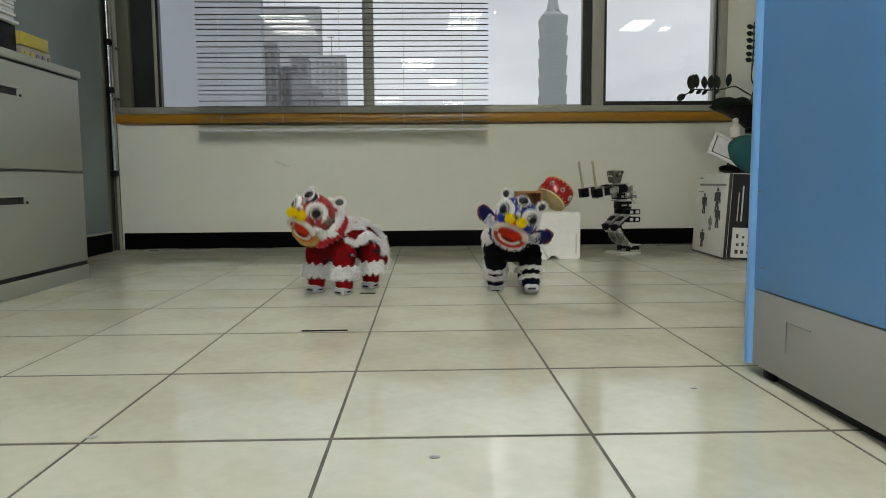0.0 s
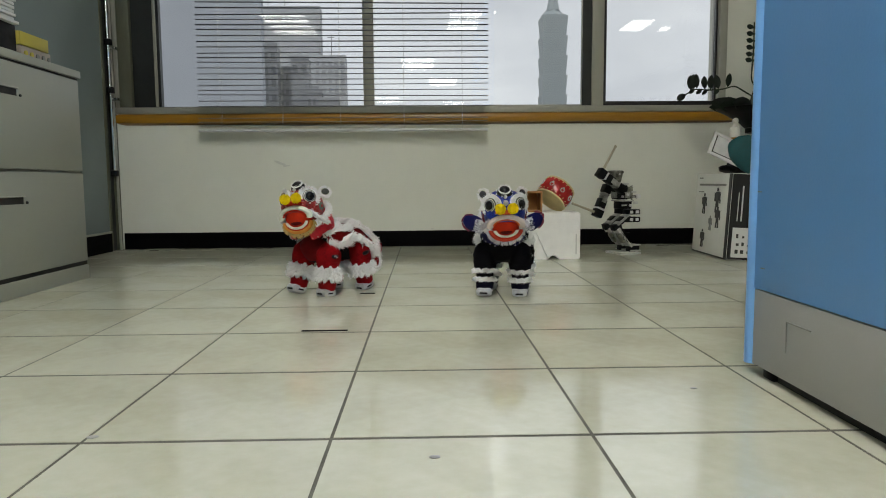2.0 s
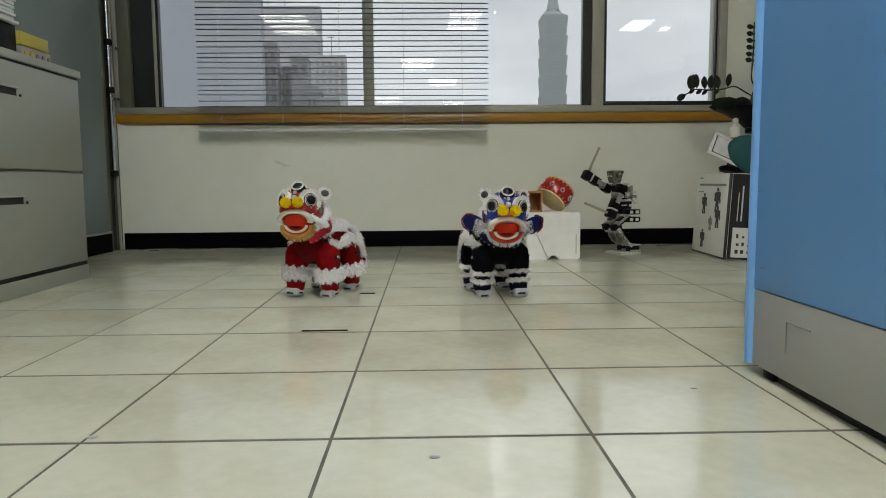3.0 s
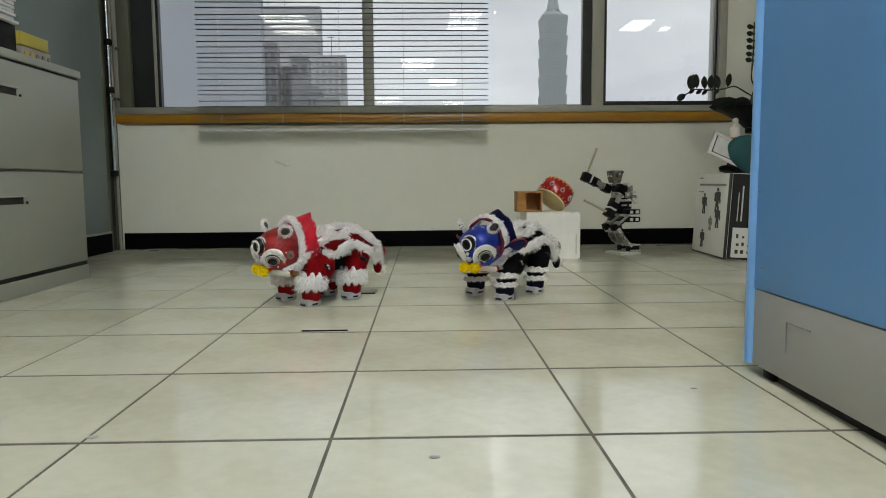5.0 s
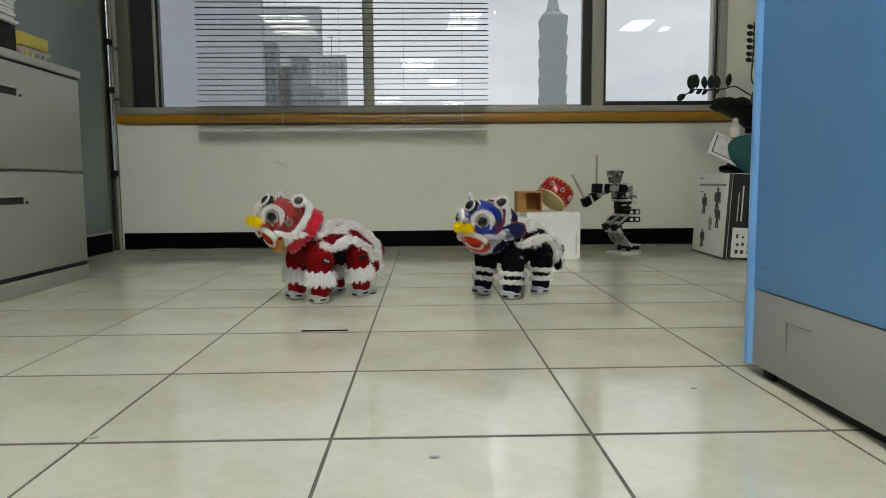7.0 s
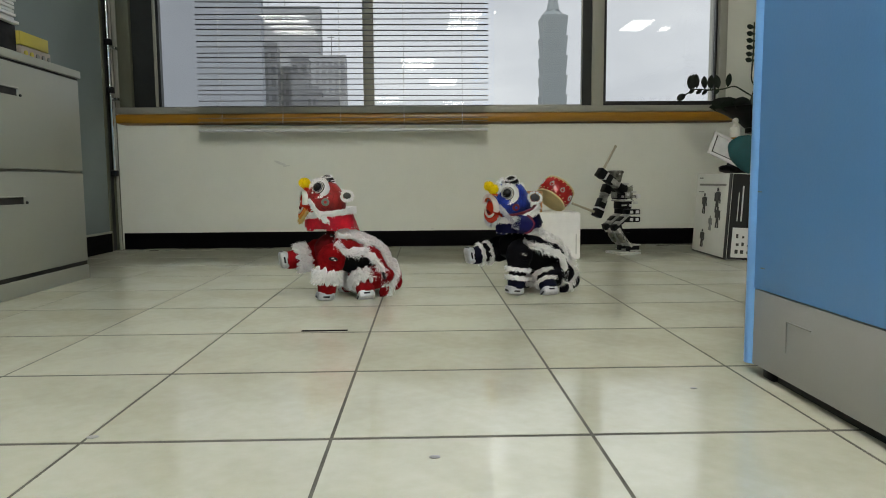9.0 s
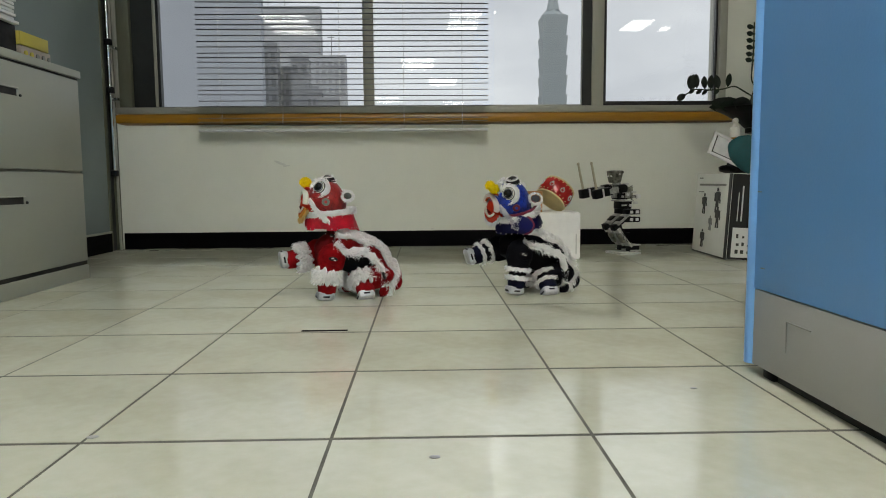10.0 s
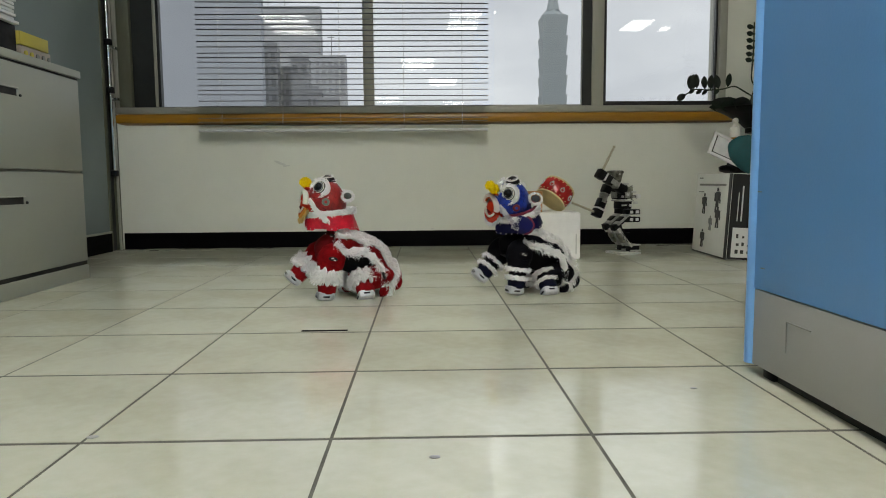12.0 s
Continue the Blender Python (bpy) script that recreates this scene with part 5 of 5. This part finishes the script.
def lion_path(lion, thighs, shins, head, rows):
    """Rows: t, x, y, heading, lift, pitch, the head's yaw, pitch and roll, the swing of the four thighs
    (front left, front right, rear left, rear right), the bend of the four knees, and, seated, how far the rear shins splay."""
    walk(lion, [(r[0], pose(r[1], r[2], r[4], 0, r[5], r[3])) for r in rows])
    walk(head, [(r[0], pose(*NECK, r[8], r[7], r[6])) for r in rows])
    for k, (x, y) in enumerate(HIPS):
        thigh_rows, shin_rows = [], []
        for r in rows:
            splay = ((0, 0) + r[11])[k] if len(r) > 11 else 0
            hip, swing = x - 0.0011 * abs(splay), radians(r[9][k])
            thigh_rows.append((r[0], pose(hip, y, HIP_Z, 0, r[9][k], 0)))
            shin_rows.append((r[0], pose(hip - THIGH * math.sin(swing), y, HIP_Z - THIGH * math.cos(swing), splay, r[9][k] + r[10][k], 0)))
        walk(thighs[k], thigh_rows)
        walk(shins[k], shin_rows)


def motions():
    lion_path(red_lion, red_thighs, red_shins, red_head, RED_ROWS)
    lion_path(dark_lion, dark_thighs, dark_shins, dark_head, DARK_ROWS)
    for a, s, k in ((arm_far, -1, 1), (arm_near, 1, 2)):
        walk(a, [(r[0], pose(SHOULDER[0], SHOULDER[1] * s, SHOULDER[2], 0, -r[k], 0)) for r in BEATS])


# drummer: seconds, far arm, near arm (degrees above level)
BEATS = [(0.0, -8, -8), (0.1, 4, -28), (0.2, 16, -48), (0.3, 28, -64), (0.4, 30, -66), (0.9, 30, -66), (1.0, 24, -54), (1.1, 2, -25),
         (1.2, -10, -8), (1.3, -30, 4), (1.4, -51, 20), (1.5, -66, 30), (1.6, -67, 34), (2.0, -67, 34), (2.1, -66, 30), (2.2, -54, 14),
         (2.3, -25, 0), (2.4, -8, -12), (2.5, 2, -28), (2.6, 20, -54), (2.7, 28, -64), (2.8, 30, -66), (3.3, 30, -66), (3.4, 24, -54),
         (3.6, -10, -8), (3.8, -51, 20), (3.9, -66, 32), (4.3, -67, 34), (4.45, -54, 14), (4.65, -8, -10), (4.8, 4, -26), (4.9, 12, -48), (5.0, 26, -62), (5.1, 30, -66), (5.5, 30, -66),
         (5.6, 28, -64), (5.7, 20, -51), (5.8, 2, -28), (5.9, -10, -8), (6.0, -28, 2), (6.1, -48, 18), (6.2, -64, 30), (6.3, -67, 34),
         (6.7, -67, 34), (6.8, -64, 30), (6.9, -48, 16), (7.0, -28, 2), (7.1, -12, -8), (7.2, 2, -28), (7.3, 20, -51), (7.4, 29, -64),
         (7.9, 30, -66), (8.0, 22, -54), (8.2, -10, -8), (8.4, -48, 18), (8.55, -66, 32), (8.7, -67, 34), (9.2, -67, 34), (9.4, -56, 22), (9.5, -48, 14),
         (9.6, -37, 6), (9.7, -28, 2), (9.8, -20, -4), (10.0, -10, -10), (10.2, -2, -20), (10.3, 2, -28), (10.4, 8, -41), (10.5, 14, -48),
         (10.7, 26, -62), (10.9, 29, -64), (11.3, 29, -64), (11.4, 24, -54), (11.5, 10, -41), (11.6, 0, -22), (11.7, -12, -8), (11.8, -30, 5),
         (11.9, -51, 20), (12.0, -66, 32)]
RED_ROWS = [
    (0.00, -0.129, 1.171, -122, -0.001, 1, -4, 13, -16, (-2, -6, 2, 0), (0, 0, 0, 0)),
    (0.20, -0.162, 1.142, -121, -0.001, 0, 7, -18, -1, (1, -10, 8, -1), (0, 0, 0, 0)),
    (0.50, -0.161, 1.124, -142, -0.003, 2, 11, -21, 3, (13, -19, 4, 0), (0, 0, 0, 0)),
    (1.00, -0.17, 1.121, -135, -0.002, 0, -2, -4, 2, (3, -9, 12, -1), (0, 0, 0, 0)),
    (1.50, -0.163, 1.126, -145, -0.001, 1, -4, 3, 3, (-1, -10, 8, -3), (0, 0, 0, 0)),
    (2.00, -0.16, 1.158, -129, -0.003, 1, 23, -3, 6, (-6, -18, 12, -4), (0, 0, 0, 0)),
    (2.50, -0.17, 1.104, -122, -0.002, 1, 20, 2, 6, (12, -10, -1, -1), (0, 0, 0, 0)),
    (3.20, -0.182, 1.132, -110, -0.001, 1, 7, 1, -1, (2, -10, 9, 0), (0, 0, 0, 0)),
    (3.70, -0.179, 1.115, -114, 0.0, 1, 1, 2, -2, (8, -6, -6, 6), (0, 14, 14, 0)),
    (4.30, -0.168, 1.096, -124, 0.0, 1, -7, 8, -5, (-6, 8, 8, -6), (14, 0, 0, 14)),
    (4.80, -0.156, 1.081, -132, -0.002, 1, -13, 20, -10, (-6, -13, 1, 0), (0, 0, 0, 0)),
    (4.90, -0.144, 1.031, -132, -0.008, 4, -10, 44, -9, (-37, -44, -23, -25), (33, 40, 19, 21)),
    (5.00, -0.142, 1.033, -134, -0.012, 6, -14, 55, -9, (-46, -56, -29, -32), (40, 50, 23, 26)),
    (5.50, -0.137, 1.043, -131, -0.012, 6, 3, 52, 15, (-46, -56, -29, -32), (40, 50, 23, 26)),
    (6.00, -0.142, 1.033, -135, -0.012, 6, -12, 42, -9, (-46, -56, -29, -32), (40, 50, 23, 26)),
    (6.20, -0.15, 1.05, -135, -0.008, 4, -8, 30, -6, (-37, -44, -23, -25), (33, 40, 19, 21)),
    (6.50, -0.161, 1.055, -139, -0.002, 1, -8, 14, 0, (-1, -12, 7, 0), (0, 0, 0, 0)),
    (6.80, -0.16, 1.049, -142, -0.002, 1, -17, 2, -1, (2, -11, 7, 0), (0, 0, 0, 0)),
    (7.00, -0.156, 1.045, -137, -0.001, 1, -6, 20, -3, (-2, -8, 8, 0), (0, 0, 0, 0)),
    (7.20, -0.119, 1.07, -145, -0.033, 3, 2, 44, -8, (-60, -67, -61, -38), (88, 84, 97, 98), (0, 0)),
    (7.70, -0.141, 1.064, -150, -0.031, -10, -2, 28, -6, (-40, -44, -45, -50), (64, 60, 72, 76), (40, -25)),
    (8.35, -0.157, 1.055, -157, -0.016, -24, -7, 2, -4, (10, -6, -55, -50), (10, 0, 79, 70), (40, -36)),
    (8.80, -0.157, 1.055, -157, -0.016, -24, -7, -1, -4, (10, -48, -55, -50), (10, 6, 79, 70), (40, -36)),
    (9.00, -0.157, 1.055, -157, -0.016, -24, -6, -2, -4, (10, -52, -55, -50), (10, -6, 79, 70), (40, -36)),
    (9.20, -0.157, 1.055, -157, -0.016, -24, -6, -2, -4, (10, -56, -55, -50), (10, 0, 79, 70), (40, -36)),
    (10.05, -0.157, 1.055, -157, -0.016, -24, -6, -3, -4, (10, -52, -55, -50), (10, -6, 79, 70), (40, -36)),
    (10.20, -0.157, 1.055, -157, -0.016, -24, -6, -3, -4, (10, -28, -55, -50), (10, -102, 79, 70), (40, -36)),
    (10.30, -0.157, 1.055, -157, -0.016, -24, -6, -3, -4, (10, -32, -55, -50), (10, -108, 79, 70), (40, -36)),
    (10.40, -0.157, 1.055, -157, -0.016, -24, -6, -3, -4, (10, -36, -55, -50), (10, -90, 79, 70), (40, -36)),
    (10.55, -0.157, 1.055, -157, -0.016, -24, -6, -3, -4, (10, -56, -55, -50), (10, 6, 79, 70), (40, -36)),
    (10.80, -0.157, 1.055, -157, -0.016, -24, -6, -3, -4, (10, -36, -55, -50), (10, -42, 79, 70), (40, -36)),
    (11.00, -0.157, 1.055, -157, -0.016, -24, -6, -3, -4, (10, -28, -55, -50), (10, -102, 79, 70), (40, -36)),
    (11.10, -0.157, 1.055, -157, -0.016, -24, -6, -3, -4, (10, -36, -55, -50), (10, -78, 79, 70), (40, -36)),
    (11.20, -0.157, 1.055, -157, -0.016, -24, -6, -3, -4, (10, -52, -55, -50), (10, 0, 79, 70), (40, -36)),
    (11.80, -0.157, 1.055, -157, -0.016, -24, -6, -3, -4, (10, -56, -55, -50), (10, 6, 79, 70), (40, -36)),
    (12.00, -0.157, 1.055, -157, -0.016, -24, -6, -3, -4, (10, -28, -55, -50), (10, 6, 79, 70), (40, -36)),
    ]
DARK_ROWS = [
    (0.00, 0.354, 1.169, -93, -0.004, 3, -14, 16, -22, (-22, 18, 0, 0), (-1, 0, 0, 0)),
    (0.20, 0.336, 1.106, -102, -0.002, 2, 4, -14, -8, (11, 19, 0, 0), (0, 0, 0, 0)),
    (0.50, 0.361, 1.11, -124, -0.004, 2, 10, -18, -4, (18, -22, 1, 1), (1, 0, 0, 0)),
    (1.00, 0.339, 1.114, -111, -0.002, 1, -1, 4, -7, (10, -13, 0, 0), (0, 0, 0, 0)),
    (1.50, 0.353, 1.157, -119, -0.001, 2, 3, 11, -4, (1, -12, 7, -2), (0, 0, 0, 0)),
    (2.00, 0.326, 1.097, -102, -0.001, 0, 11, 11, 2, (5, -5, 0, 0), (0, 0, 0, 0)),
    (2.50, 0.333, 1.083, -105, -0.003, 2, 11, 12, 0, (12, -16, 0, 0), (0, 0, 0, 0)),
    (3.20, 0.286, 1.107, -72, -0.003, 2, -16, 8, -2, (-15, 12, 0, 0), (-1, 0, 0, 0)),
    (3.70, 0.299, 1.101, -88, -0.001, 1, -7, 10, -1, (8, -6, -6, 6), (0, 14, 14, 0)),
    (4.30, 0.328, 1.089, -112, -0.001, 1, 7, 14, 0, (-6, 8, 8, -6), (14, 0, 0, 14)),
    (4.80, 0.347, 1.082, -130, -0.003, 1, 13, 27, 1, (-3, -17, -2, 0), (0, 0, 0, 0)),
    (4.90, 0.355, 1.087, -133, -0.008, 6, 8, 48, -1, (-43, -50, -20, -22), (37, 44, 14, 16)),
    (5.00, 0.36, 1.09, -135, -0.012, 7, 5, 55, -1, (-48, -58, -28, -31), (41, 51, 21, 24)),
    (5.50, 0.359, 1.09, -134, -0.012, 7, 30, 50, 21, (-48, -58, -28, -31), (41, 51, 21, 24)),
    (6.00, 0.359, 1.09, -135, -0.012, 6, 0, 45, -10, (-46, -56, -29, -32), (40, 50, 23, 26)),
    (6.20, 0.351, 1.074, -136, -0.008, 4, 1, 36, -7, (-37, -44, -23, -25), (33, 40, 19, 21)),
    (6.50, 0.341, 1.064, -141, -0.002, 0, 4, 19, -3, (5, -11, -1, -1), (0, 0, 0, 0)),
    (6.80, 0.34, 1.063, -141, -0.002, 1, 1, 12, -5, (5, -10, -1, 0), (0, 0, 0, 0)),
    (7.00, 0.351, 1.07, -139, -0.002, 0, 4, 29, -4, (-3, -11, -2, -1), (0, 0, 0, 0)),
    (7.20, 0.376, 1.08, -142, -0.035, 1, 9, 48, -7, (-56, -62, -58, -38), (91, 86, 102, 101), (0, 0)),
    (7.70, 0.357, 1.087, -150, -0.031, -12, 5, 34, -9, (-36, -44, -45, -50), (60, 60, 72, 76), (40, -25)),
    (8.35, 0.344, 1.099, -160, -0.013, -27, 2, 15, -12, (21, 2, -55, -50), (-1, 0, 79, 70), (40, -36)),
    (8.80, 0.344, 1.099, -160, -0.013, -27, 1, 12, -13, (21, -36, -55, -50), (-1, -12, 79, 70), (40, -36)),
    (9.00, 0.344, 1.099, -160, -0.013, -27, 1, 11, -14, (21, -48, -55, -50), (-1, -6, 79, 70), (40, -36)),
    (9.20, 0.344, 1.099, -160, -0.013, -27, 1, 11, -15, (21, -52, -55, -50), (-1, 0, 79, 70), (40, -36)),
    (10.05, 0.344, 1.099, -160, -0.013, -27, 1, 10, -16, (21, -52, -55, -50), (-1, 6, 79, 70), (40, -36)),
    (10.20, 0.344, 1.099, -160, -0.013, -27, 1, 10, -16, (21, -12, -55, -50), (-1, -120, 79, 70), (40, -36)),
    (10.30, 0.344, 1.099, -160, -0.013, -27, 1, 10, -16, (21, -16, -55, -50), (-1, -120, 79, 70), (40, -36)),
    (10.40, 0.344, 1.099, -160, -0.013, -27, 1, 10, -16, (21, -28, -55, -50), (-1, -90, 79, 70), (40, -36)),
    (10.55, 0.344, 1.099, -160, -0.013, -27, 1, 10, -16, (21, -44, -55, -50), (-1, 0, 79, 70), (40, -36)),
    (10.80, 0.344, 1.099, -160, -0.013, -27, 1, 10, -16, (21, -16, -55, -50), (-1, -60, 79, 70), (40, -36)),
    (11.00, 0.344, 1.099, -160, -0.013, -27, 1, 10, -16, (21, -8, -55, -50), (-1, -120, 79, 70), (40, -36)),
    (11.10, 0.344, 1.099, -160, -0.013, -27, 1, 10, -16, (21, -20, -55, -50), (-1, -84, 79, 70), (40, -36)),
    (11.20, 0.344, 1.099, -160, -0.013, -27, 1, 10, -16, (21, -44, -55, -50), (-1, -6, 79, 70), (40, -36)),
    (11.80, 0.344, 1.099, -160, -0.013, -27, 1, 10, -16, (21, -48, -55, -50), (-1, 0, 79, 70), (40, -36)),
    (12.00, 0.344, 1.099, -160, -0.013, -27, 1, 10, -16, (21, -16, -55, -50), (-1, 0, 79, 70), (40, -36)),
    ]

motions()
